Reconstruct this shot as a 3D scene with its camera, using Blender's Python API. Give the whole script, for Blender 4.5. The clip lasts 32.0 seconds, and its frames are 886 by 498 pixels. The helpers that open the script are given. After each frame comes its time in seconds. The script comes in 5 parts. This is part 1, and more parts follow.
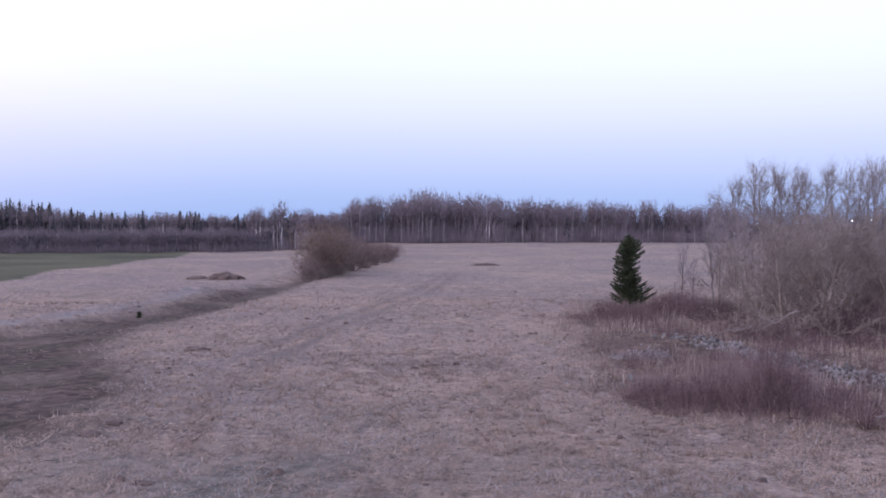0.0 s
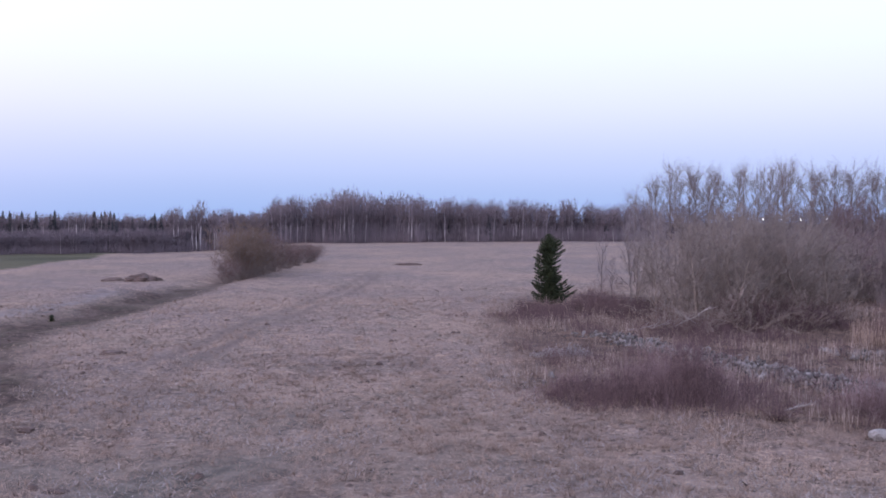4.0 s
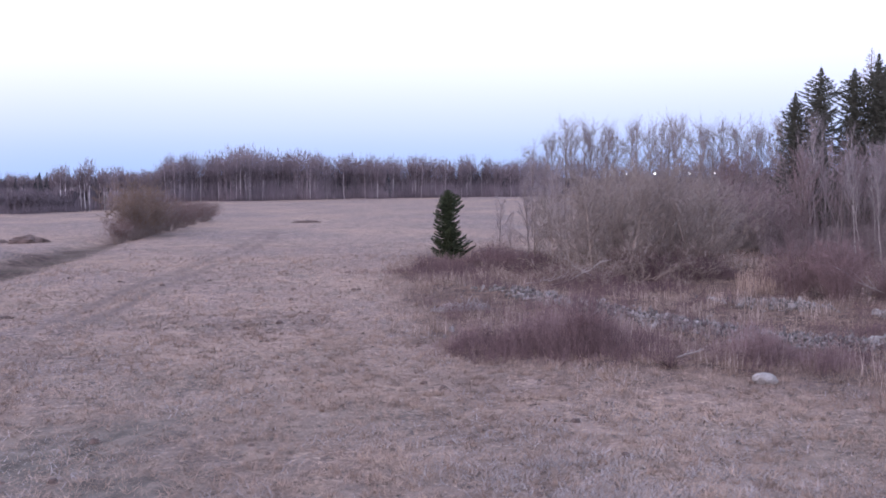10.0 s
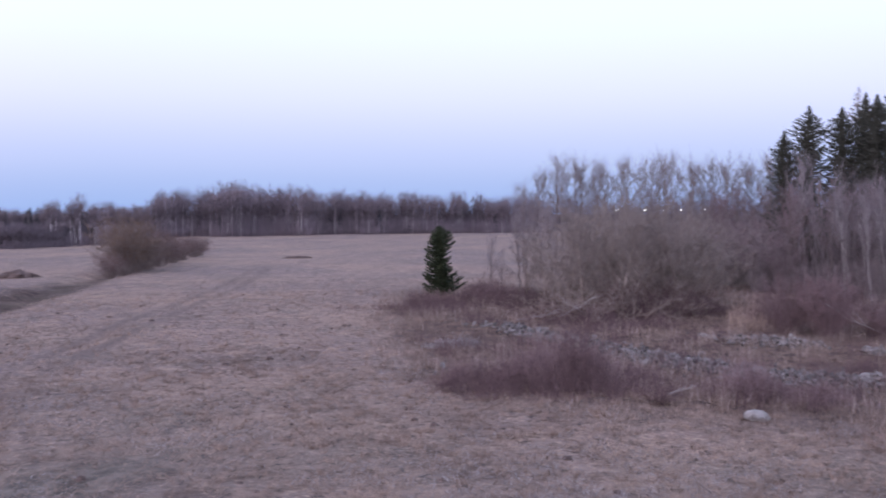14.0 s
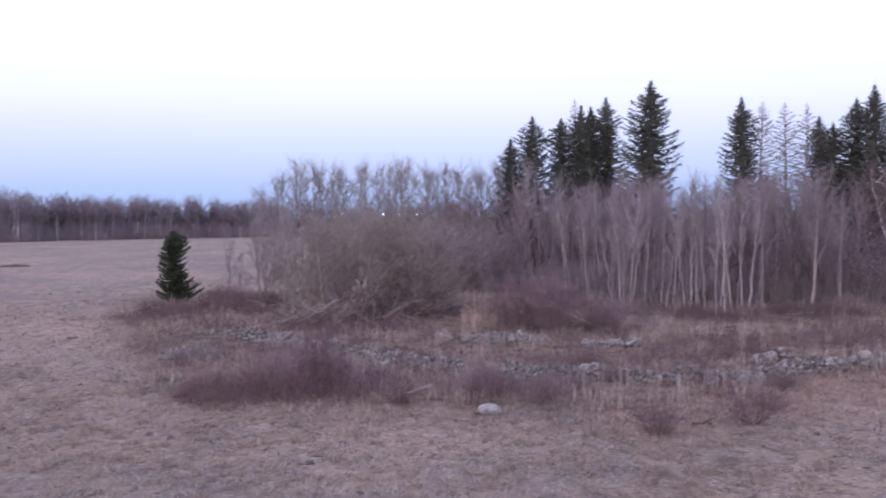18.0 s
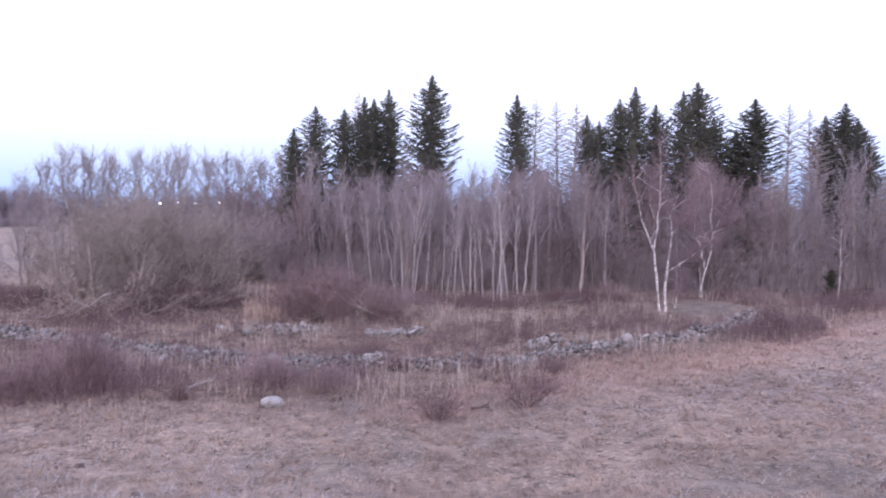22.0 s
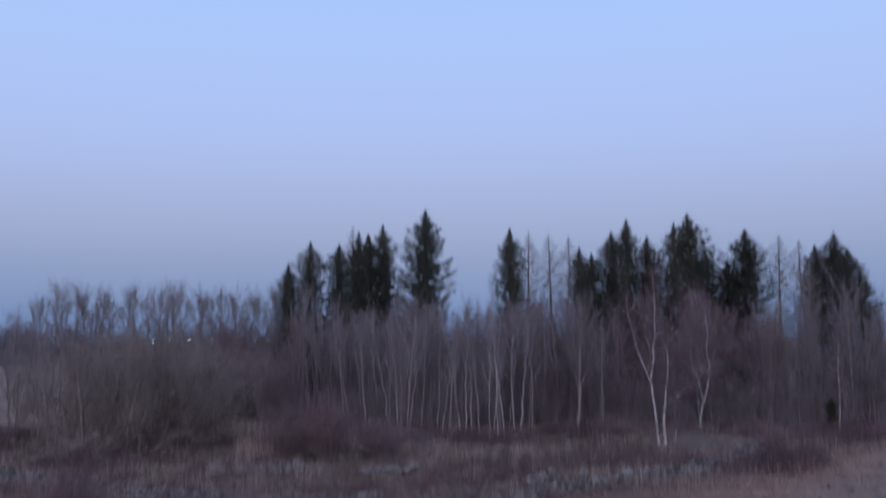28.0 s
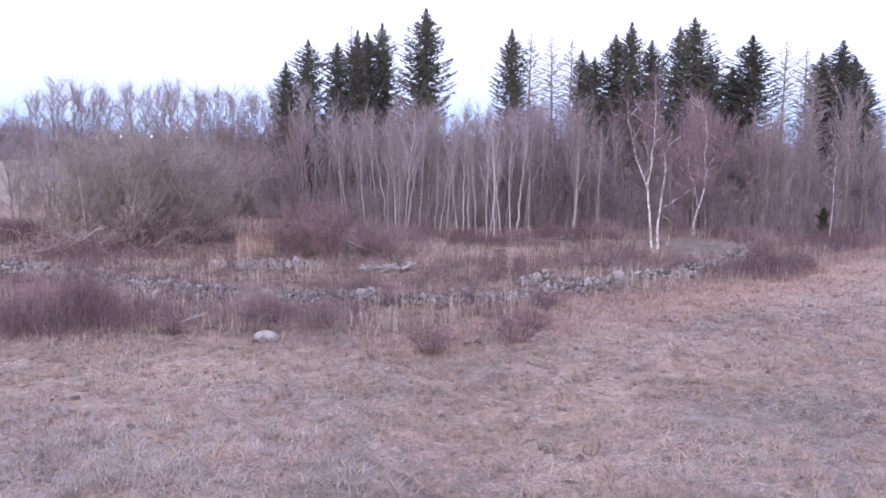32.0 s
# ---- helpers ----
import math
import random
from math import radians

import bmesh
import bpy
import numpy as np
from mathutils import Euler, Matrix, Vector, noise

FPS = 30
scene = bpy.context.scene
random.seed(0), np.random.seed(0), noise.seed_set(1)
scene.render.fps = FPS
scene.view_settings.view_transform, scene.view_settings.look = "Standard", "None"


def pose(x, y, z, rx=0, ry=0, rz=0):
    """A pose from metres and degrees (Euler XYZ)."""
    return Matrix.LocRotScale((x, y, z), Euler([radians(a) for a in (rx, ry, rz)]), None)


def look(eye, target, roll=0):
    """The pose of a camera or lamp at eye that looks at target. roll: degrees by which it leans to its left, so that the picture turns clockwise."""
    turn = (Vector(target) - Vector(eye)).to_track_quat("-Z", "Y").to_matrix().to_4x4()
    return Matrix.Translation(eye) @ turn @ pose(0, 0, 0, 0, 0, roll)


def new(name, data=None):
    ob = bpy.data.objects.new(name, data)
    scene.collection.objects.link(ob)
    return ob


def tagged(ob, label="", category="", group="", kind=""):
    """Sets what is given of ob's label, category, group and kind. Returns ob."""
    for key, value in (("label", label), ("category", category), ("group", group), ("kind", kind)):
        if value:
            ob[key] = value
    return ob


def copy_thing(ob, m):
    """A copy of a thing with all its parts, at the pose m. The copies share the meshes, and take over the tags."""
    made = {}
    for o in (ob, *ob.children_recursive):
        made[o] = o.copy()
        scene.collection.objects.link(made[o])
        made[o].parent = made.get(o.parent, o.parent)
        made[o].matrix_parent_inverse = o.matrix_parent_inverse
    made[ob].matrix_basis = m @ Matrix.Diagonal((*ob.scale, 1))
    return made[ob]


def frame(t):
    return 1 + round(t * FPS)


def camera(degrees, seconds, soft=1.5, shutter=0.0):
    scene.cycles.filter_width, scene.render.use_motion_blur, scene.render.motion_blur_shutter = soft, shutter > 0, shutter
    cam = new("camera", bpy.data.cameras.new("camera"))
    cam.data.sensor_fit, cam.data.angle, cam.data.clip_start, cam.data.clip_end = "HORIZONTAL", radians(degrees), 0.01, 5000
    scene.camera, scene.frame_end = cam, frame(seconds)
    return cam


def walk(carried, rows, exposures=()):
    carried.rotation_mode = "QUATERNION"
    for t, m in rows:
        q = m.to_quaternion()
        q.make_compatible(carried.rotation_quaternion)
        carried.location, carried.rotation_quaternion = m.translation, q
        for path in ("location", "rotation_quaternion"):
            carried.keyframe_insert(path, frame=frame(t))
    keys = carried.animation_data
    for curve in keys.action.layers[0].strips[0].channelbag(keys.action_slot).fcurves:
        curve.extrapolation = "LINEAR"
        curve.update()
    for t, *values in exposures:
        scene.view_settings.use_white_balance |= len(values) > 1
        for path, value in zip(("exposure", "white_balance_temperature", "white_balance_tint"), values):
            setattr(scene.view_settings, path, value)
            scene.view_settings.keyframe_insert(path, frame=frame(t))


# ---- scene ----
FOV = 50.35
EYE_Z = 6.5
cam = camera(FOV, 32.0, soft=1.7, shutter=0.8)
# seconds, yaw, pitch, roll: one standing place, turning to the right
PATH = (
    (0.0, 0.00, -1.70, -0.30), (0.5, 0.43, -1.95, -0.36), (1.0, 0.13, -1.82, -0.40), (1.5, 0.04, -1.72, -0.35),
    (2.0, 0.24, -1.77, -0.36), (2.5, -3.42, -1.69, -0.55), (4.5, -4.74, -1.71, -0.15), (5.0, -4.73, -1.81, -0.04),
    (5.5, -11.23, -2.13, 0.19), (6.0, -9.99, -2.34, 0.49), (6.5, -10.89, -2.09, -0.12), (7.0, -10.88, -2.28, -0.34),
    (7.5, -10.96, -2.43, -0.16), (8.0, -10.88, -2.13, -0.08), (8.5, -10.89, -4.48, -0.08), (9.0, -10.55, -4.47, 0.23),
    (9.5, -10.40, -4.59, 0.47), (10.0, -10.84, -4.36, 0.30), (10.5, -10.54, -4.33, 0.21), (11.0, -10.70, -1.71, 0.43),
    (11.5, -10.95, -1.34, 0.26), (12.0, -10.79, -1.74, 0.41), (12.5, -10.71, -1.79, 0.06), (13.0, -10.62, -1.79, 0.08),
    (13.5, -10.52, -2.04, 0.04), (14.0, -11.36, -2.18, 0.13), (14.5, -16.64, -1.68, -0.06), (16.5, -16.95, -1.83, 0.19),
    (17.0, -17.41, -1.83, 0.36), (17.5, -17.51, -2.06, 0.31), (18.0, -27.10, -1.99, 0.28), (18.5, -27.79, -1.85, 0.40),
    (19.0, -28.80, -2.12, 0.27), (19.5, -28.56, -2.04, 0.20), (20.0, -28.85, -2.04, 0.03), (20.5, -28.98, -2.00, -0.09),
    (21.0, -29.36, -2.25, -0.23), (21.5, -31.58, -2.66, -0.00), (22.0, -40.18, -2.57, -0.21), (22.5, -40.61, -2.25, -0.01),
    (23.0, -41.15, -1.63, 0.26), (23.5, -40.96, -1.92, 0.15), (24.0, -40.56, -1.78, 0.15), (24.5, -40.66, -1.91, 0.10),
    (25.0, -40.73, -0.72, 0.04), (25.5, -40.72, 5.97, 0.06), (27.5, -40.52, 7.71, 0.44), (28.0, -40.50, 5.54, 0.51),
    (28.5, -40.86, -2.25, 0.10), (29.0, -41.39, -1.72, 0.18), (29.5, -40.83, -1.50, 0.03), (30.0, -40.48, -1.35, 0.10),
    (30.5, -40.62, -1.33, 0.01), (31.0, -40.60, -2.55, 0.08), (31.5, -40.67, -6.29, -0.29), (32.0, -40.57, -6.45, -0.56),
)
# seconds, stops, white balance
EXPOSURES = (
    (0.0, -0.33, 6350, 12), (5.0, -0.38, 6350, 12), (8.0, -0.40, 6350, 12), (9.0, -0.05, 6450, 12), (10.5, -0.05, 6450, 12), (11.1, -0.05, 6450, 12), (12.0, -0.40, 6350, 12), (14.5, -0.40, 6350, 12),
    (17.0, -0.14, 6400, 12), (18.0, -0.2, 6450, 12), (19.0, 0.03, 6500, 12), (21.0, 0.07, 6500, 12), (22.0, 0.28, 6500, 12), (25.0, 0.40, 6500, 12), (25.7, 0.40, 6500, 12),
    (27.0, -1.42, 5700, 5), (28.1, -1.42, 5700, 5), (28.9, 0.12, 6500, 12), (30.0, 0.2, 6500, 12), (31.0, 0.3, 6500, 12), (32.0, 0.47, 6500, 12),
)
walk(cam, [(t, pose(0, 0, EYE_Z, 90 + pitch, roll, yaw)) for t, yaw, pitch, roll in PATH], EXPOSURES)

# ---- sky and light: dusk, the sun just gone, behind the viewer to the left ----
SUN_AZ = -130.0
world = bpy.data.worlds.new("dusk_sky")
scene.world = world
world.use_nodes = True
wn = world.node_tree
background = wn.nodes["Background"]


def world_node(kind, **settings):
    n = wn.nodes.new(kind)
    for key, value in settings.items():
        if key == "operation":
            n.operation = value
        elif key == "data_type":
            n.data_type = value
        elif key == "blend_type":
            n.blend_type = value
    return n


# the clear dusk sky, low sun out of sight
sky = world_node("ShaderNodeTexSky")
sky.sky_type = "NISHITA"
sky.sun_disc = False
sky.sun_elevation = radians(2.0)
sky.sun_rotation = radians(SUN_AZ)
sky.air_density, sky.dust_density, sky.ozone_density = 1.0, 0.3, 4.0
# the even dusk gradient: blue at the horizon, pale above
coords = world_node("ShaderNodeTexCoord")
split = world_node("ShaderNodeSeparateXYZ")
wn.links.new(coords.outputs["Generated"], split.inputs[0])
ramp = world_node("ShaderNodeValToRGB")
SKY = ((0.0, (0.14, 0.21, 0.375)), (0.05, (0.215, 0.257, 0.40)), (0.12, (0.36, 0.368, 0.488)), (0.20, (0.418, 0.452, 0.66)), (0.38, (0.425, 0.545, 0.83)), (1.0, (0.22, 0.29, 0.46)))
ramp.color_ramp.interpolation = "B_SPLINE"
while len(ramp.color_ramp.elements) < len(SKY):
    ramp.color_ramp.elements.new(0.5)
for el, (place, colour) in zip(ramp.color_ramp.elements, SKY):
    el.position, el.color = place, (*colour, 1)
wn.links.new(split.outputs["Z"], ramp.inputs["Fac"])
# the afterglow round the place where the sun went down
toward = world_node("ShaderNodeVectorMath", operation="DOT_PRODUCT")
wn.links.new(coords.outputs["Generated"], toward.inputs[0])
toward.inputs[1].default_value = (math.sin(radians(SUN_AZ)), math.cos(radians(SUN_AZ)), 0.25)
shifted = world_node("ShaderNodeMath", operation="ADD")
wn.links.new(toward.outputs["Value"], shifted.inputs[0])
shifted.inputs[1].default_value = 0.52
lobe = world_node("ShaderNodeMath", operation="MAXIMUM")
wn.links.new(shifted.outputs[0], lobe.inputs[0])
lobe.inputs[1].default_value = 0.0
power = world_node("ShaderNodeMath", operation="POWER")
wn.links.new(lobe.outputs[0], power.inputs[0])
power.inputs[1].default_value = 1.5
glow = world_node("ShaderNodeMix", data_type="RGBA", blend_type="ADD")
wn.links.new(power.outputs[0], glow.inputs[0])
wn.links.new(ramp.outputs["Color"], glow.inputs[6])
glow.inputs[7].default_value = (0.27, 0.138, 0.108, 1)
both = world_node("ShaderNodeMix", data_type="RGBA", blend_type="ADD")
both.inputs[0].default_value = 0.01
wn.links.new(glow.outputs[2], both.inputs[6])
wn.links.new(sky.outputs["Color"], both.inputs[7])
wn.links.new(both.outputs[2], background.inputs["Color"])
background.inputs["Strength"].default_value = 3.0

sun = new("sun", bpy.data.lights.new("sun", "SUN"))
sun.data.energy, sun.data.angle, sun.data.color = 0.5, radians(30), (1.0, 0.82, 0.76)
sa, se = radians(SUN_AZ), radians(16)
sun.matrix_world = look((0, 0, 60), (-math.sin(sa) * math.cos(se), -math.cos(sa) * math.cos(se), 60 - math.sin(se)))

# ---- materials ----
def mat(name, dark, light, scale=3.0, rough=0.9, bump=0.0, island=0.0, each=0.0, fine=8.0, metal=0.0, lo=0.55, hi=1.15):
    """A surface that varies between two colours at two scales, by loose piece (island) and by object (each)."""
    m = bpy.data.materials.new(name)
    m.use_nodes = True
    nt = m.node_tree
    bsdf = nt.nodes["Principled BSDF"]
    bsdf.inputs["Roughness"].default_value = rough
    bsdf.inputs["Metallic"].default_value = metal
    bsdf.inputs["Specular IOR Level"].default_value = 0.2
    geo = nt.nodes.new("ShaderNodeNewGeometry")
    big, small = nt.nodes.new("ShaderNodeTexNoise"), nt.nodes.new("ShaderNodeTexNoise")
    big.inputs["Scale"].default_value, small.inputs["Scale"].default_value = scale, scale * fine
    big.inputs["Detail"].default_value = small.inputs["Detail"].default_value = 4
    for tex in (big, small):
        nt.links.new(geo.outputs["Position"], tex.inputs["Vector"])
    total = nt.nodes.new("ShaderNodeMath")
    total.operation = "MULTIPLY_ADD"
    nt.links.new(small.outputs["Fac"], total.inputs[0])
    total.inputs[1].default_value = 0.7
    nt.links.new(big.outputs["Fac"], total.inputs[2])
    spread = nt.nodes.new("ShaderNodeMapRange")
    spread.inputs[1].default_value, spread.inputs[2].default_value = lo, hi
    nt.links.new(total.outputs[0], spread.inputs[0])
    out = spread.outputs[0]
    info = nt.nodes.new("ShaderNodeObjectInfo")
    for source, share in ((geo.outputs["Random Per Island"], island), (info.outputs["Random"], each)):
        if share:
            blend = nt.nodes.new("ShaderNodeMix")
            blend.inputs[0].default_value = share
            nt.links.new(out, blend.inputs[2])
            nt.links.new(source, blend.inputs[3])
            out = blend.outputs[0]
    mix = nt.nodes.new("ShaderNodeMix")
    mix.data_type = "RGBA"
    mix.inputs[6].default_value, mix.inputs[7].default_value = (*dark, 1), (*light, 1)
    nt.links.new(out, mix.inputs[0])
    nt.links.new(mix.outputs[2], bsdf.inputs["Base Color"])
    if bump:
        b = nt.nodes.new("ShaderNodeBump")
        b.inputs["Strength"].default_value = bump
        nt.links.new(total.outputs[0], b.inputs["Height"])
        nt.links.new(b.outputs["Normal"], bsdf.inputs["Normal"])
    return m


M_BIRCH = mat("birch_bark", (0.09, 0.08, 0.075), (0.80, 0.77, 0.74), 3.5, 0.8, 0.3, fine=4)
M_ASPEN = mat("pale_grey_bark", (0.07, 0.063, 0.063), (0.32, 0.292, 0.29), 2.0, 0.85, 0.3, each=0.6)
M_PALEBARK = mat("pale_aspen_bark", (0.155, 0.14, 0.134), (0.52, 0.482, 0.463), 1.4, 0.85, 0.3, each=0.4)
M_GREYBARK = mat("grey_brown_bark", (0.13, 0.11, 0.102), (0.37, 0.318, 0.295), 2.0, 0.9, 0.3, each=0.4)
M_DARKBARK = mat("dark_spruce_bark", (0.05, 0.042, 0.038), (0.14, 0.11, 0.095), 3.0, 0.95, 0.4)
M_TWIG = mat("bare_twigs", (0.128, 0.105, 0.108), (0.35, 0.29, 0.292), 0.5, 0.9, island=0.45, each=0.35)
M_TWIGPALE = mat("pale_grey_twigs", (0.135, 0.12, 0.126), (0.32, 0.288, 0.298), 0.5, 0.9, island=0.5, each=0.3)
M_UNDER = mat("dim_underwood", (0.13, 0.108, 0.109), (0.33, 0.278, 0.272), 0.4, 0.95, island=0.5)
M_TWIGRED = mat("reddish_twigs", (0.105, 0.075, 0.081), (0.28, 0.206, 0.216), 0.5, 0.9, island=0.5, each=0.3)
M_TWIGOLIVE = mat("brown_grey_twigs", (0.108, 0.092, 0.083), (0.385, 0.337, 0.303), 0.3, 0.9, island=0.4, each=0.4, lo=0.62, hi=1.1)
M_WILLOWBARK = mat("brown_willow_bark", (0.10, 0.078, 0.066), (0.45, 0.38, 0.325), 2.0, 0.9, 0.3, each=0.4)
M_TWIGRUDDY = mat("ruddy_brown_twigs", (0.10, 0.066, 0.062), (0.235, 0.16, 0.145), 0.3, 0.9, island=0.4, each=0.3)
M_TWIGTAWNY = mat("tawny_twigs", (0.11, 0.08, 0.058), (0.27, 0.20, 0.15), 0.3, 0.9, island=0.4)
M_REED = mat("pale_reed", (0.20, 0.14, 0.11), (0.55, 0.43, 0.34), 0.6, 0.9, island=0.5)
M_BRUSH = mat("purple_brown_stems", (0.055, 0.036, 0.037), (0.215, 0.146, 0.145), 0.4, 0.9, island=0.5)
M_PURPLE = mat("mauve_stems", (0.10, 0.070, 0.072), (0.325, 0.232, 0.23), 0.4, 0.9, island=0.4)
M_NEEDLE = mat("spruce_needles", (0.034, 0.040, 0.034), (0.155, 0.163, 0.132), 0.6, 0.85, island=0.5, each=0.3)
M_NEEDLEYOUNG = mat("young_spruce_needles", (0.018, 0.028, 0.016), (0.075, 0.098, 0.052), 1.5, 0.85, island=0.4, lo=0.65, hi=1.05)
M_DEADTWIG = mat("dead_conifer_twigs", (0.14, 0.12, 0.115), (0.32, 0.27, 0.25), 0.6, 0.9, island=0.4)
M_STONE = mat("field_stone", (0.03, 0.028, 0.027), (0.35, 0.33, 0.312), 5.0, 0.9, 0.4, each=0.65)
M_RUBBLE = mat("broken_stone", (0.03, 0.028, 0.027), (0.32, 0.302, 0.29), 3.0, 0.9, 0.3, island=0.75)
M_BOULDER = mat("pale_granite", (0.15, 0.145, 0.137), (0.345, 0.335, 0.318), 3.0, 0.9, 0.4)
M_STRAW = mat("dry_straw", (0.10, 0.078, 0.069), (0.47, 0.355, 0.276), 0.13, 0.9, island=0.3, fine=16, lo=0.62, hi=1.1)
M_TUFT = mat("warm_straw_tufts", (0.12, 0.092, 0.078), (0.47, 0.36, 0.282), 0.8, 0.9, island=0.45)
M_GREYSTRAW = mat("bleached_grey_grass", (0.12, 0.112, 0.113), (0.48, 0.445, 0.43), 0.5, 0.9, island=0.45)
M_TALLSTRAW = mat("tall_dry_stalks", (0.13, 0.104, 0.095), (0.54, 0.44, 0.37), 0.3, 0.9, island=0.6)
M_DULL = mat("dull_mauve_grass", (0.068, 0.050, 0.043), (0.27, 0.20, 0.165), 0.35, 0.9, island=0.4, lo=0.65, hi=1.08)
M_RUST = mat("rusty_dry_grass", (0.20, 0.134, 0.113), (0.46, 0.335, 0.275), 0.4, 0.9, island=0.5)
# far bare woods: the blue of distant air is mixed into these colours
M_FARWOOD = mat("far_bare_wood_hazed", (0.075, 0.066, 0.076), (0.25, 0.208, 0.222), 0.06, 0.95, island=0.35)
M_YOUNGWOOD = mat("young_bare_wood_hazed", (0.085, 0.073, 0.084), (0.165, 0.14, 0.155), 0.08, 0.95, island=0.3)
# dark colour that stands in for the shade inside the far woods
M_FARSHADE = mat("far_woods_painted_shade", (0.05, 0.046, 0.054), (0.115, 0.10, 0.112), 0.15, 0.95, fine=6)
M_FARTRUNK = mat("far_pale_trunks", (0.05, 0.044, 0.044), (0.62, 0.58, 0.56), 0.2, 0.9, island=0.75)
# spruce green paled and blued in the colour for the haze of distance
M_FARSPRUCE = mat("far_spruce_hazed", (0.04, 0.046, 0.053), (0.10, 0.108, 0.112), 0.1, 0.95, island=0.4)
M_FARBIRCH = mat("far_birch_bark", (0.16, 0.15, 0.15), (0.74, 0.72, 0.71), 0.5, 0.9, island=0.6)
M_SOIL = mat("dug_soil", (0.055, 0.042, 0.037), (0.17, 0.13, 0.115), 1.2, 0.95, 0.5)
M_POLE = mat("grey_metal_pole", (0.20, 0.20, 0.21), (0.32, 0.32, 0.33), 1.0, 0.5, metal=0.8)


def lamp_glow():
    m = bpy.data.materials.new("lit_lamp_glass")
    m.use_nodes = True
    b = m.node_tree.nodes["Principled BSDF"]
    b.inputs["Emission Color"].default_value = (1.0, 0.95, 0.85, 1)
    b.inputs["Emission Strength"].default_value = 14.0
    return m


M_LAMP = lamp_glow()


# ---- geometry tools ----
class Geo:
    """Collects triangles and quads and makes one mesh of them."""

    def __init__(self):
        self.v, self.f, self.n = [], [], 0

    def add(self, verts, faces):
        verts = np.asarray(verts, float).reshape(-1, 3)
        self.v.append(verts)
        self.f.append(np.asarray(faces, int) + self.n)
        self.n += len(verts)
        return self

    def mesh(self, name, material, smooth=False):
        me = bpy.data.meshes.new(name)
        v = np.concatenate(self.v)
        loops = np.concatenate([f.ravel() for f in self.f])
        totals = np.concatenate([np.full(len(f), f.shape[1]) for f in self.f])
        me.vertices.add(len(v))
        me.vertices.foreach_set("co", v.ravel().astype(np.float32))
        me.loops.add(len(loops))
        me.loops.foreach_set("vertex_index", loops.astype(np.int32))
        me.polygons.add(len(totals))
        me.polygons.foreach_set("loop_start", (np.cumsum(totals) - totals).astype(np.int32))
        if smooth:
            me.polygons.foreach_set("use_smooth", np.ones(len(totals), bool))
        me.update(calc_edges=True)
        me.materials.append(material)
        return me


def unit(a):
    return a / np.maximum(np.linalg.norm(a, axis=-1, keepdims=True), 1e-9)


def frame_of(axis):
    ref = np.where(np.abs(axis[..., 2:3]) > 0.9, np.array([1.0, 0, 0]), np.array([0, 0, 1.0]))
    u = unit(np.cross(axis, ref))
    return u, np.cross(axis, u)


def spikes(geo, p0, p1, r):
    """Slim three-sided spikes from p0 to the tip p1."""
    p0, p1 = np.asarray(p0, float), np.asarray(p1, float)
    n = len(p0)
    r = np.broadcast_to(r, (n,))
    u, w = frame_of(unit(p1 - p0))
    ring = [p0 + r[:, None] * (math.cos(a) * u + math.sin(a) * w) for a in (0, 2.094, 4.189)]
    v = np.stack(ring + [p1], 1)
    k = np.arange(n)[:, None] * 4
    geo.add(v, np.concatenate([k + [0, 1, 3], k + [1, 2, 3], k + [2, 0, 3]]))


def tube(geo, path, radii, sides=6):
    """A round limb along a bent path."""
    path = np.asarray(path, float)
    n = len(path)
    axis = unit(np.gradient(path, axis=0))
    u, w = frame_of(axis)
    a = np.linspace(0, 2 * math.pi, sides, endpoint=False)
    radii = np.asarray(radii, float)
    v = path[:, None] + radii[:, None, None] * (np.cos(a)[None, :, None] * u[:, None] + np.sin(a)[None, :, None] * w[:, None])
    f = []
    for i in range(n - 1):
        for j in range(sides):
            k = (j + 1) % sides
            f.append((i * sides + j, i * sides + k, (i + 1) * sides + k, (i + 1) * sides + j))
    geo.add(v, f)


def bent(path, s):
    """The points at the fractions s of a path."""
    path = np.asarray(path)
    x = np.asarray(s) * (len(path) - 1)
    i = np.minimum(x.astype(int), len(path) - 2)
    return path[i] + (path[i + 1] - path[i]) * (x - i)[:, None]


def ground_z(x, y):
    """The height of the land: gentle swells and the shallow ditch."""
    x, y = np.asarray(x, float), np.asarray(y, float)
    d = np.hypot(x, y)
    z = 0.07 * np.sin(x * 0.13 + 1.0) * np.cos(y * 0.10) + 0.035 * np.sin(x * 0.41 + y * 0.29) + 0.03 * np.sin(y * 0.55 - x * 0.23)
    hump = 0.35 * np.exp(-((x + 10.8) / 2.6) ** 2 - ((y - 30.0) / 0.9) ** 2) + 0.5 * np.exp(-((x + 22.8) / 2.2) ** 2 - ((y - 85.5) / 2.0) ** 2) + 0.3 * np.exp(-((x + 27) / 4) ** 2 - ((y - 69) / 2.0) ** 2)
    return z * np.clip((d - 5) / 15, 0, 1) - 0.40 * ditch(x, y) - 0.15 * damp(x, y) + hump


def ditch(x, y):
    mid = np.interp(y, (20, 51, 65, 80, 105, 150, 185), (-42, -24.5, -20.0, -17.3, -15.9, -14.0, -11.0)) + 0.35 * np.sin(y * 0.3)
    half = np.clip(2.6 - 0.008 * (y - 50), 1.5, 4.0)
    slant = np.clip(1.0 + (65 - y) * 0.03, 1.0, 2.0)
    along = np.clip((y - 10) / 20, 0, 1) * np.clip((185 - y) / 30, 0, 1)
    return np.exp(-((x - mid) / (half * slant)) ** 4) * along


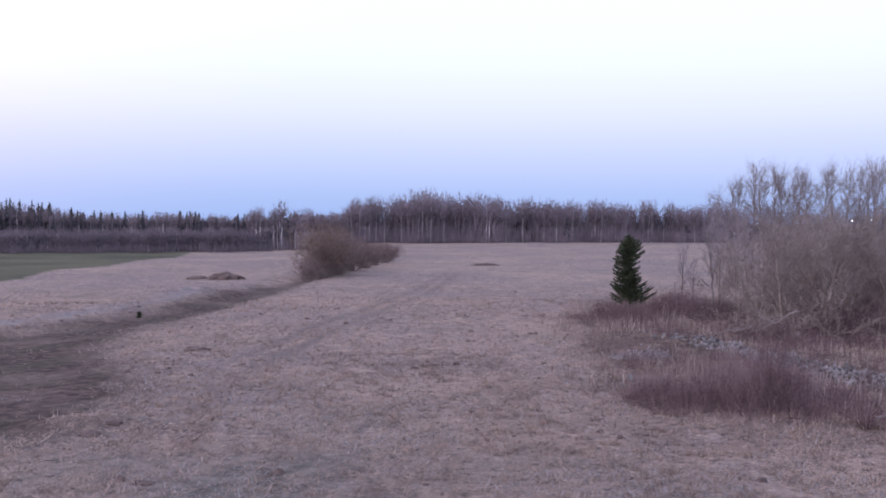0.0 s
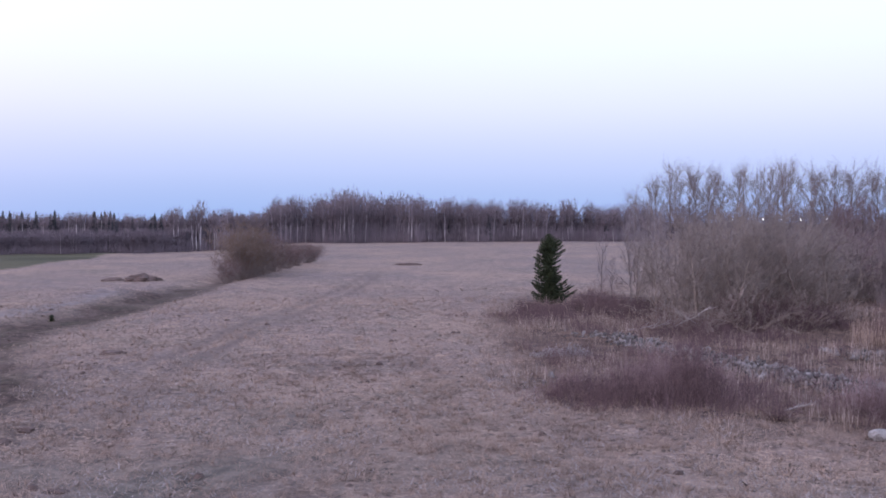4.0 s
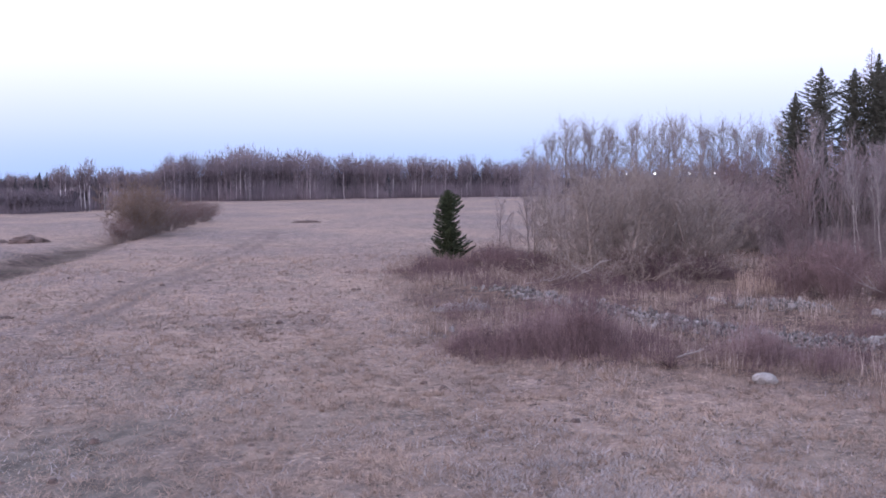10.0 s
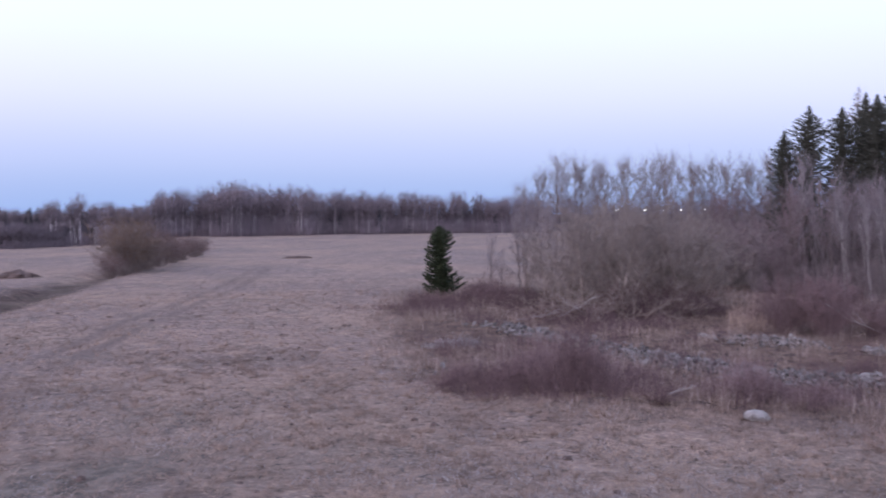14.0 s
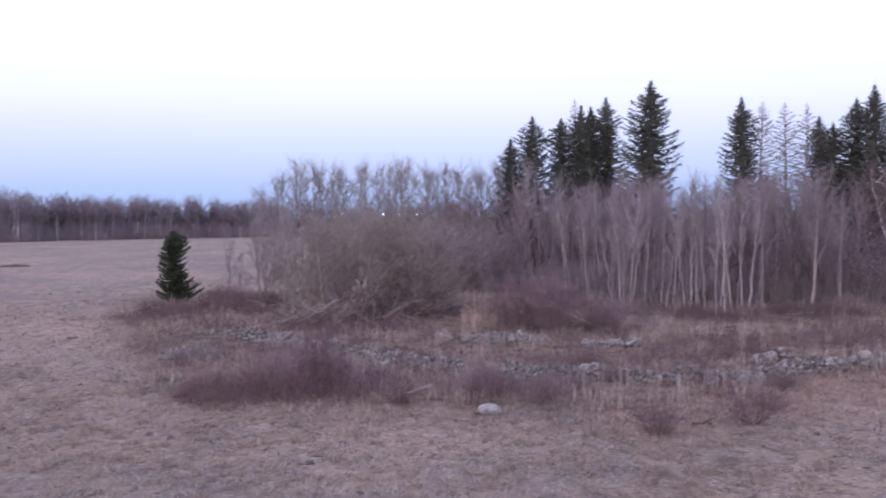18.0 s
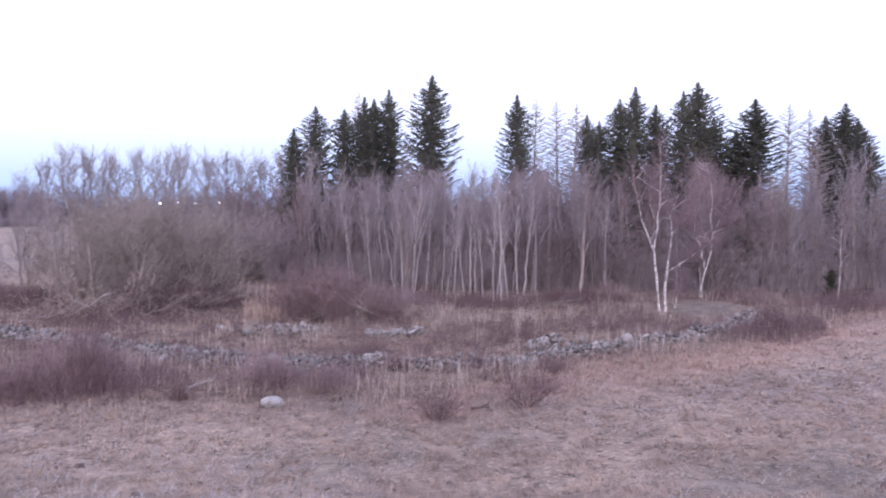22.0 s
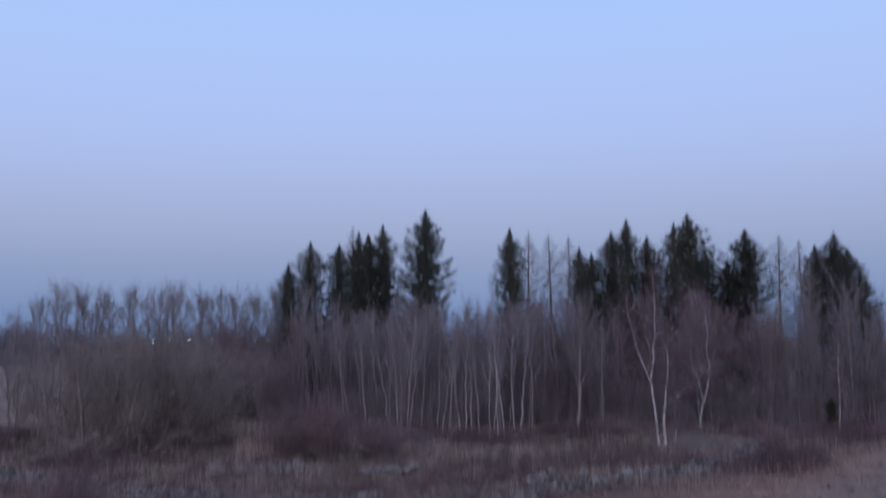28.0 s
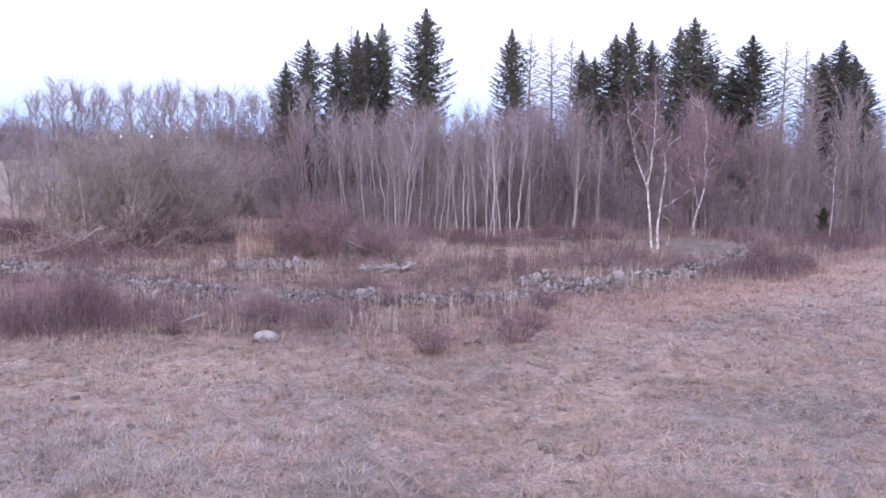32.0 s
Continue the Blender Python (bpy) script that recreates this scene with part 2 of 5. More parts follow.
def damp(x, y):
    """The dark low ground beside the ditch."""
    return np.exp(-((x + 16.0 + 0.42 * (y - 36)) / 5.2) ** 4 - ((y - 35) / 12.0) ** 4)


def inside(x, y, poly):
    """Which points lie in a polygon."""
    x, y = np.asarray(x, float), np.asarray(y, float)
    hit = np.zeros(x.shape, bool)
    for (x0, y0), (x1, y1) in zip(poly, poly[1:] + poly[:1]):
        if y0 != y1:
            hit ^= ((y0 > y) != (y1 > y)) & (x < (x1 - x0) * (y - y0) / (y1 - y0) + x0)
    return hit


def wave(x, y, s, seed=0.0):
    """A cheap smooth unevenness between 0 and 1."""
    a = np.sin(x * s + seed) + np.sin(y * s * 1.13 + seed * 2.1) + np.sin((x + y) * s * 0.71 + seed * 3.3) + np.sin((x - y) * s * 1.37 + seed * 0.7)
    return np.clip(a / 5 + 0.5, 0, 1)


def part(name, mesh, parent, label="", kind=""):
    ob = new(name, mesh)
    ob.parent = parent
    return tagged(ob, label, kind=kind)


def polar(az, d):
    return d * math.sin(radians(az)), d * math.cos(radians(az))


def at(x, y, turn=0.0, size=1.0, wide=None):
    w = size if wide is None else wide
    return Matrix.Translation((x, y, float(ground_z(x, y)) - 0.03)) @ Matrix.Rotation(turn, 4, "Z") @ Matrix.Diagonal((w, w, size, 1))


# ---- the ground, one sheet to the horizon ----
ROUGH = [(6.5, 37), (8, 31.5), (12, 28.6), (16.5, 27), (18.2, 23.8), (22.5, 23.6), (30, 24.6), (43, 25.4), (58, 27), (80, 33), (80, 62), (45, 78), (30, 74), (16, 86), (9, 64)]


WET = [(-25.8, 54.7), (-23.7, 62.2), (-21.5, 67), (-20.9, 76.8), (-19.9, 86), (-16.8, 101), (-14.5, 150), (-12.8, 150), (-14.7, 94), (-16, 69.6), (-18.1, 57.5), (-17.6, 51), (-15.1, 43), (-11.3, 35.8), (-11.4, 33), (-11.9, 29.8), (-12.6, 26.8), (-16, 22), (-30, 22), (-45, 40), (-40, 60)]


def ragged(x, y, poly, jag, soft):
    """1 inside a patch of ground, fading raggedly at its edge."""
    total = 0.0
    for i in range(8):
        a = i * 0.785
        jx = jag * (wave(x, y, 0.55, i + 1.0) - 0.5) + soft * math.cos(a)
        jy = jag * (wave(x, y, 0.55, i + 20.0) - 0.5) + soft * math.sin(a)
        total = total + inside(x + jx, y + jy, poly)
    return total / 8


def roughness(x, y):
    """How rank the growth is: 1 in the rough ground."""
    return ragged(x, y, ROUGH, 2.6, 1.5)


def wet(x, y):
    """The dark low ground along the ditch."""
    return ragged(x, y, WET, 2.4, 0.9)


def lawn(x, y):
    """The short pale turf under the birches."""
    az, d = np.degrees(np.arctan2(x, y)), np.hypot(x, y)
    return np.exp(-((az - 55.8 - 0.5 * np.sin(d)) / 2.5) ** 4 - ((d - 62.0) / 6.2) ** 4)


def ground_masks(x, y):
    soil = wet(x, y) * (0.72 + 0.5 * wave(x, y, 0.9, 7.0))
    green = ((x < -47.5 + 1.2 * np.sin(y * 0.2)) & (y > 60) & (y < 197)).astype(float)
    rough = roughness(x, y) * (1 - lawn(x, y))
    rust = 0.0 * x
    for cx, cy, rx, ry in ((25.5, 24.2, 4.5, 1.9), (33, 23.4, 6, 2.4), (43, 24.4, 7, 2.2), (19.5, 22.6, 2.0, 1.2), (56, 28.0, 7, 2.0)):
        rust = rust + 1.6 * np.exp(-((x - cx) / rx) ** 2 - ((y - cy) / ry) ** 2) * (0.35 + wave(x, y, 1.1, cx))
    lane = np.zeros_like(x)
    for side in (-0.8, 0.8):
        mid = -6.9 + 0.135 * (y - 54) + 0.5 * np.sin(y * 0.09) + side
        lane = lane + np.exp(-((x - mid) / 0.45) ** 2) * np.clip((y - 30) / 20, 0, 1) * np.clip((135 - y) / 30, 0, 1)
    lane = lane * (0.4 + 0.6 * wave(x, y, 0.35, 5.0))
    rut = np.abs(x - 10.8 - 0.136 * (y - 13.2) + 0.06 * np.sin(y * 3.0))
    lane = lane + np.exp(-(rut / 0.17) ** 4) * np.clip((16.2 - y) / 1.0, 0, 1) * np.clip((y - 9.0) / 1.0, 0, 1)
    moss = 0.8 * np.exp(-(((x - 9.6) / 1.7) ** 2 + ((y - 14.6) / 1.5) ** 2)) * (0.45 + wave(x, y, 1.9, 3.0)) + 0.7 * lawn(x, y)
    moss = moss + (0.9 * np.exp(-((x + 5) / 8) ** 2 - ((y - 20) / 11) ** 2) + 0.5 * np.exp(-((x - 13.5) / 5.5) ** 2 - ((y - 20) / 3.2) ** 2) + 0.7 * np.exp(-((x - 20.7) / 6) ** 2 - ((y - 11.5) / 3.2) ** 2)) * (0.4 + wave(x, y, 0.8, 11.0))
    crest = np.interp(y, (50, 59.2, 62.9, 69.1, 82.7), (-30.5, -27.9, -25.8, -24.2, -22.5))
    bank = np.exp(-((x - crest + 0.6 * np.sin(y * 0.8)) / 1.5) ** 4) * np.clip((y - 48) / 8, 0, 1) * np.clip((90 - y) / 14, 0, 1) * (0.4 + wave(x, y, 0.9, 27.0))
    return np.clip(soil, 0, 1), green, rough, np.clip(rust, 0, 1), np.clip(lane, 0, 1), np.clip(moss, 0, 1), np.clip(bank, 0, 1)


def ground_material():
    m = bpy.data.materials.new("dry_meadow")
    m.use_nodes = True
    nt = m.node_tree
    bsdf = nt.nodes["Principled BSDF"]
    bsdf.inputs["Roughness"].default_value = 0.95
    bsdf.inputs["Specular IOR Level"].default_value = 0.1
    geo = nt.nodes.new("ShaderNodeNewGeometry")

    def noisy(scale, detail, lo, hi, stretch=(1, 1, 1)):
        mp = nt.nodes.new("ShaderNodeMapping")
        mp.inputs["Scale"].default_value = stretch
        nt.links.new(geo.outputs["Position"], mp.inputs["Vector"])
        tex = nt.nodes.new("ShaderNodeTexNoise")
        tex.inputs["Scale"].default_value, tex.inputs["Detail"].default_value = scale, detail
        nt.links.new(mp.outputs[0], tex.inputs["Vector"])
        rng = nt.nodes.new("ShaderNodeMapRange")
        rng.inputs[1].default_value, rng.inputs[2].default_value = lo, hi
        nt.links.new(tex.outputs["Fac"], rng.inputs[0])
        return rng.outputs[0]

    def blend(fac, a, b):
        mix = nt.nodes.new("ShaderNodeMix")
        mix.data_type = "RGBA"
        for slot, value in ((0, fac), (6, a), (7, b)):
            if isinstance(value, tuple):
                mix.inputs[slot].default_value = (*value, 1)
            else:
                nt.links.new(value, mix.inputs[slot])
        return mix.outputs[2]

    def mask(name):
        at_node = nt.nodes.new("ShaderNodeAttribute")
        at_node.attribute_name = name
        return at_node.outputs["Fac"]

    tone = blend(noisy(0.05, 6, 0.38, 0.62), (0.172, 0.140, 0.134), (0.27, 0.203, 0.162))
    tone = blend(noisy(0.22, 7, 0.48, 0.74), tone, (0.140, 0.120, 0.104))
    tone = blend(noisy(0.7, 8, 0.52, 0.74), tone, (0.34, 0.258, 0.198))
    tone = blend(noisy(1.0, 8, 0.54, 0.72), tone, (0.105, 0.084, 0.076))
    tone = blend(noisy(2.6, 8, 0.54, 0.66), tone, (0.075, 0.06, 0.054))
    tone = blend(noisy(7.0, 8, 0.53, 0.66), tone, (0.40, 0.308, 0.238))
    tone = blend(mask("bank"), tone, blend(noisy(1.2, 6, 0.4, 0.62), (0.145, 0.134, 0.135), (0.25, 0.228, 0.222)))
    tone = blend(mask("rust"), tone, blend(noisy(1.5, 6, 0.35, 0.7), (0.19, 0.125, 0.103), (0.35, 0.24, 0.188)))
    tone = blend(mask("moss"), tone, blend(noisy(1.5, 6, 0.4, 0.7), (0.085, 0.078, 0.067), (0.205, 0.178, 0.152)))
    tone = blend(mask("lane"), tone, (0.11, 0.086, 0.076))
    tone = blend(mask("rough"), tone, blend(noisy(0.8, 8, 0.4, 0.66), (0.058, 0.04, 0.035), (0.185, 0.13, 0.105)))
    tone = blend(mask("soil"), tone, blend(noisy(0.3, 6, 0.45, 0.65), blend(noisy(2.0, 8, 0.4, 0.66), (0.04, 0.028, 0.024), (0.108, 0.077, 0.063)), blend(noisy(3.0, 6, 0.4, 0.66), (0.042, 0.036, 0.027), (0.098, 0.078, 0.058))))
    tone = blend(mask("green"), tone, blend(noisy(0.05, 5, 0.4, 0.65), (0.062, 0.062, 0.038), (0.102, 0.096, 0.058)))
    nt.links.new(tone, bsdf.inputs["Base Color"])
    b = nt.nodes.new("ShaderNodeBump")
    b.inputs["Strength"].default_value, b.inputs["Distance"].default_value = 0.8, 0.08
    nt.links.new(noisy(5.0, 8, 0.2, 0.8), b.inputs["Height"])
    nt.links.new(b.outputs["Normal"], bsdf.inputs["Normal"])
    return m


def build_ground():
    az = np.concatenate([np.linspace(-36, 76, 330), np.linspace(80, 320, 80)])
    d = np.concatenate([[0.02, 0.8, 1.6, 2.4, 3.2, 4.0, 5.0], np.geomspace(6, 320, 220), np.geomspace(360, 4500, 24)])
    A, D = np.meshgrid(np.radians(az), d)
    X, Y = D * np.sin(A), D * np.cos(A)
    Z = ground_z(X, Y)
    rough = inside(X, Y, ROUGH)
    Z = Z + np.where(D < 120, 0.02 * np.sin(X * 2.7 + 3 * np.sin(Y * 0.9)) * np.sin(Y * 2.3) * (1 + rough), 0)
    n, k = X.shape
    i, j = np.meshgrid(np.arange(n - 1), np.arange(k), indexing="ij")
    q = np.stack([i * k + j, i * k + (j + 1) % k, (i + 1) * k + (j + 1) % k, (i + 1) * k + j], -1).reshape(-1, 4)
    q = q[:, ::-1]
    geo = Geo().add(np.stack([X, Y, Z], -1), q)
    geo.f.append(np.arange(k)[None, ::-1])
    me = geo.mesh("ground", ground_material(), smooth=True)
    for name, values in zip(("soil", "green", "rough", "rust", "lane", "moss", "bank"), ground_masks(X.ravel(), Y.ravel())):
        me.attributes.new(name, "FLOAT", "POINT").data.foreach_set("value", values.astype(np.float32))
    tagged(new("ground", me), "dry pinkish-brown meadow with a shallow ditch and a green field", "ground", kind="structure")


build_ground()


# ---- plant builders ----
def fork(rng, p, d, L, n, ratio, spread, lift):
    """n side shoots on every shoot that starts at p and runs along d for the length L."""
    t = rng.uniform(0.25, 1.0, (len(p), n))
    q = (p[:, None] + d[:, None] * (t * L[:, None])[..., None]).reshape(-1, 3)
    w = unit(np.repeat(d, n, 0) + rng.normal(0, spread, (len(p) * n, 3)) + [0, 0, lift])
    length = (L[:, None] * ratio * rng.uniform(0.55, 1.15, t.shape) * (1.2 - 0.5 * t)).ravel()
    return q, w, length


def bare_tree(name, rng, h, r, base, width, limbs, shoots, bark, twig_mat, twig_r=0.008, wiggle=0.03, rise=0.9, last=3, loose=0.42, spray=0, limb=0.28, thin=0.011):
    """A leafless tree: a bent tapered trunk, crooked limbs, and shoots that fork into a lace of fine twigs."""
    root = new(name)
    trunk, limb_geo, crown = Geo(), Geo(), Geo()
    k = 12
    s = np.linspace(0, 1, k)
    off = np.cumsum(np.cumsum(rng.normal(0, wiggle * h / 22, (k, 2)), 0), 0) + rng.normal(0, 0.004 * h, (k, 2))
    off -= off[0]
    path = np.column_stack([off[:, 0], off[:, 1], s * h * 0.88])
    tube(trunk, path, r * (1 - s) ** 0.7 + 0.007, 7)
    starts, ways, lens = [], [], []
    for i in range(limbs):
        f = base + (1 - base) * (i + rng.random()) / limbs * 0.96
        g = (f - base) / (1 - base)
        p = bent(path, [f])[0]
        a = i * 2.4 + rng.normal(0, 0.5)
        L = width * h * rng.uniform(0.6, 1.15) * (1.08 - 0.42 * g)
        way = unit(np.array([math.cos(a), math.sin(a), rise * rng.uniform(0.5, 1.5)]))
        q = [p]
        for step in range(5):
            way = unit(way + rng.normal(0, 0.10, 3) + [0, 0, 0.08])
            q.append(q[-1] + way * L / 5)
        q = np.array(q)
        tube(limb_geo, q, np.linspace(1, 0.3, 6) * (r * limb * (1 - f) + thin), 4)
        starts.append(q[1:5])
        ways.append(unit(np.diff(q, axis=0)[1:5]))
        lens.append(np.full(4, L / 2.2))
    t = np.linspace(0.55, 0.98, 8)
    starts.append(bent(path, t))
    ways.append(np.tile([0, 0, 1.0], (8, 1)))
    lens.append(np.full(8, 0.12 * h))
    p, d, L = np.concatenate(starts), np.concatenate(ways), np.concatenate(lens)
    p, d, L = fork(rng, p, d, L, 2, 0.9, loose, 0.12)
    spikes(limb_geo, p, p + d * L[:, None], twig_r * 1.9)
    p, d, L = fork(rng, p, d, L, shoots, 0.6, loose, 0.06)
    spikes(crown, p, p + d * L[:, None], twig_r * 1.1)
    p, d, L = fork(rng, p, d, L, last, 0.55, loose + 0.1, 0.02)
    spikes(crown, p, p + d * L[:, None], twig_r * 0.8)
    if spray:
        # fine outer shoots that fan away from the middle of the crown and round it off
        pick = rng.integers(0, len(p), spray)
        q = p[pick] + d[pick] * (L[pick] * rng.random(spray))[:, None]
        out = unit(q - [0, 0, h * (0.45 + 0.2 * base)])
        w = unit(out + rng.normal(0, 0.55, q.shape))
        spikes(crown, q, q + w * (0.09 * h * rng.uniform(0.4, 1.6, spray))[:, None], twig_r * 0.75)
    part("trunk", trunk.mesh("trunk", bark, True), root)
    part("limbwork", limb_geo.mesh("limbwork", bark, True), root, kind="stuff")
    part("crown", crown.mesh("crown", twig_mat), root, kind="stuff")
    return root


def conifer(name, rng, h, w, base, branches, per_m, bark, needles, sprig=0.42, sprig_r=0.055, shape=None, droop=0.35, gap=0.15, twist=0.12, vary=(0.55, 1.15), hang=0.75, core=0, fuzz=0.15):
    """A spruce: a straight trunk, whorls of drooping boughs, each thick with needle sprays."""
    root = new(name)
    trunk, boughs, green = Geo(), Geo(), Geo()
    s = np.linspace(0, 1, 7)
    sway = np.column_stack([0.01 * h * np.sin(s * 5), 0.01 * h * np.cos(s * 4) - 0.01 * h, s * h])
    tube(trunk, sway, 0.012 * h * (1 - s) + 0.015, 7)
    shape = shape or (lambda f: min(1.0, (1 - f) ** 0.75 + 0.03))
    hollow = rng.uniform(0, 6.28, 3)
    for i in range(branches):
        f = base + (1 - base) * (i + rng.random()) / branches
        a = i * 2.39996 + rng.normal(0, 0.3)
        L = w / 2 * shape(f) * rng.uniform(*vary) * (1 + twist * math.sin(a + f * 9.0) + twist * math.sin(2 * a - f * 17.0))
        if np.min(np.abs(np.angle(np.exp(1j * (a - hollow - f * 5))))) < gap:
            L *= 0.55
        p = bent(sway, [f * 0.995])[0]
        out = np.array([math.cos(a), math.sin(a), 0])
        t = np.linspace(0, 1, 4)
        fall = droop * (1 - 0.9 * f)
        q = p + out * (t * L)[:, None] + np.column_stack([0 * t, 0 * t, L * (0.12 * t - fall * np.sin(t * 2.6) * 0.9 + 0.25 * f * t)])
        tube(boughs, q, (0.010 + 0.008 * L) * (1 - 0.85 * t), 3)
        n = max(5, int(per_m * L) + 4)
        u = rng.uniform(0.1, 1.0, n) ** 0.8
        c = bent(q, u)
        side = np.cross(out, [0, 0, 1.0]) * rng.choice([-1, 1], n)[:, None]
        way = unit(out * rng.uniform(0.3, 1.0, n)[:, None] + side * rng.uniform(0.2, 1.1, n)[:, None] + np.column_stack([rng.normal(0, fuzz, (n, 2)), rng.uniform(-hang, 0.25, n) + 0.5 * f]))
        size = sprig * (0.5 + 0.5 * min(1, L)) * rng.uniform(0.6, 1.3, n) * (1.15 - 0.4 * u)
        spikes(green, c, c + way * size[:, None], sprig_r * rng.uniform(0.6, 1.3, n))
        spikes(green, bent(q, [0.85]), [q[-1] + out * sprig * 0.4 + [0, 0, 0.05]], sprig_r)
    if core:
        f = base + (0.97 - base) * rng.random(core)
        a = rng.uniform(0, 6.283, core)
        L = np.array([w / 2 * shape(v) for v in f]) * rng.uniform(0.3, 0.68, core)
        p = bent(sway, f)
        spikes(green, p, p + np.column_stack([np.cos(a) * L, np.sin(a) * L, -rng.uniform(0.1, 0.7, core) * L]), 0.05 * (w / 3.2) + 0.12 * L)
    spikes(green, [sway[-2]], [sway[-1] + [0, 0, 0.03 * h]], 0.03 + 0.003 * h)
    part("trunk", trunk.mesh("trunk", bark, True), root)
    part("boughwork", boughs.mesh("boughwork", bark, True), root, kind="stuff")
    part("foliage", green.mesh("foliage", needles), root, kind="stuff")
    return root


def shrub(name, rng, w, h, stems, shoots, bark, twig_mat, twig_r=0.009, spread=0.95):
    """A many-stemmed bush: bowed stems from one stool that fork into fine twigs."""
    root = new(name)
    wood, crown = Geo(), Geo()
    starts, ways, lens = [], [], []
    for i in range(stems):
        a = rng.uniform(0, 6.28)
        lean = rng.uniform(0, 1) ** 0.7 * spread
        out = np.array([math.cos(a), math.sin(a)])
        L = h * rng.uniform(0.6, 1.05)
        reach = w / 2 * lean
        p0 = out * rng.uniform(0, 0.14) * w
        t = np.linspace(0, 1, 6)
        top = L * (1 - 0.38 * lean ** 2)
        q = np.column_stack([p0[0] + out[0] * reach * t ** 0.9, p0[1] + out[1] * reach * t ** 0.9, top * np.sin(t * 1.5) / math.sin(1.5)])
        q[1:] += np.cumsum(rng.normal(0, 0.03 * h, (5, 3)), 0) * [1, 1, 0.5]
        tube(wood, q, (0.0042 * h + 0.002) * (1 - 0.7 * t), 4)
        starts.append(q[1:5])
        ways.append(unit(np.diff(q, axis=0)[1:5]))
        lens.append(np.full(4, L * 0.25))
    p, d, L = np.concatenate(starts), np.concatenate(ways), np.concatenate(lens)
    p, d, L = fork(rng, p, d, L, 2, 1.0, 0.9, 0.0)
    spikes(wood, p, p + d * L[:, None], twig_r * 1.5)
    p, d, L = fork(rng, p, d, L, shoots, 0.65, 0.8, 0.02)
    spikes(crown, p, p + d * L[:, None], twig_r)
    p, d, L = fork(rng, p, d, L, 2, 0.6, 0.6, 0.05)
    spikes(crown, p, p + d * L[:, None], twig_r * 0.75)
    part("stemwork", wood.mesh("stemwork", bark, True), root, kind="stuff")
    part("crown", crown.mesh("crown", twig_mat), root, kind="stuff")
    return root


def thicket(name, rng, points, height, material, twigs=4, r=0.012, lean=0.16, label="", category="brush"):
    """Countless upright stems over a patch of ground, with short side twigs."""
    n = len(points)
    base = np.column_stack([points, ground_z(points[:, 0], points[:, 1]) - 0.05])
    hh = np.broadcast_to(height, (n,)) * rng.uniform(0.5, 1.1, n)
    way = unit(np.column_stack([rng.normal(0, lean, (n, 2)), np.ones(n)]))
    tip = base + way * hh[:, None]
    geo = Geo()
    spikes(geo, base, tip, r)
    for i in range(twigs):
        f = rng.uniform(0.2, 0.95, n)
        m = base + (tip - base) * f[:, None]
        w = unit(way * 0.8 + rng.normal(0, 0.5, (n, 3)))
        spikes(geo, m, m + w * (hh * rng.uniform(0.15, 0.4, n))[:, None], r * 0.7)
    return tagged(new(name, geo.mesh(name, material)), label, category, kind="stuff")


def ellipse_points(rng, n, cx, cy, rx, ry, turn=0.0, ragged=0.25):
    a = rng.uniform(0, 6.283, n)
    d = np.sqrt(rng.random(n)) * (1 + ragged * np.sin(3 * a + cx) * 0.6 + ragged * np.sin(5 * a + cy) * 0.5)
    x, y = rx * d * np.cos(a), ry * d * np.sin(a)
    c, s = math.cos(turn), math.sin(turn)
    px, py = cx + c * x - s * y, cy + s * x + c * y
    edge = np.clip(1.15 - d ** 2, 0.2, 1) * (0.35 + 1.1 * wave(px, py, 1.3, cx))
    keep = rng.random(n) < 0.35 + 0.9 * wave(px, py, 1.6, cy)
    return np.column_stack([px, py])[keep], edge[keep]


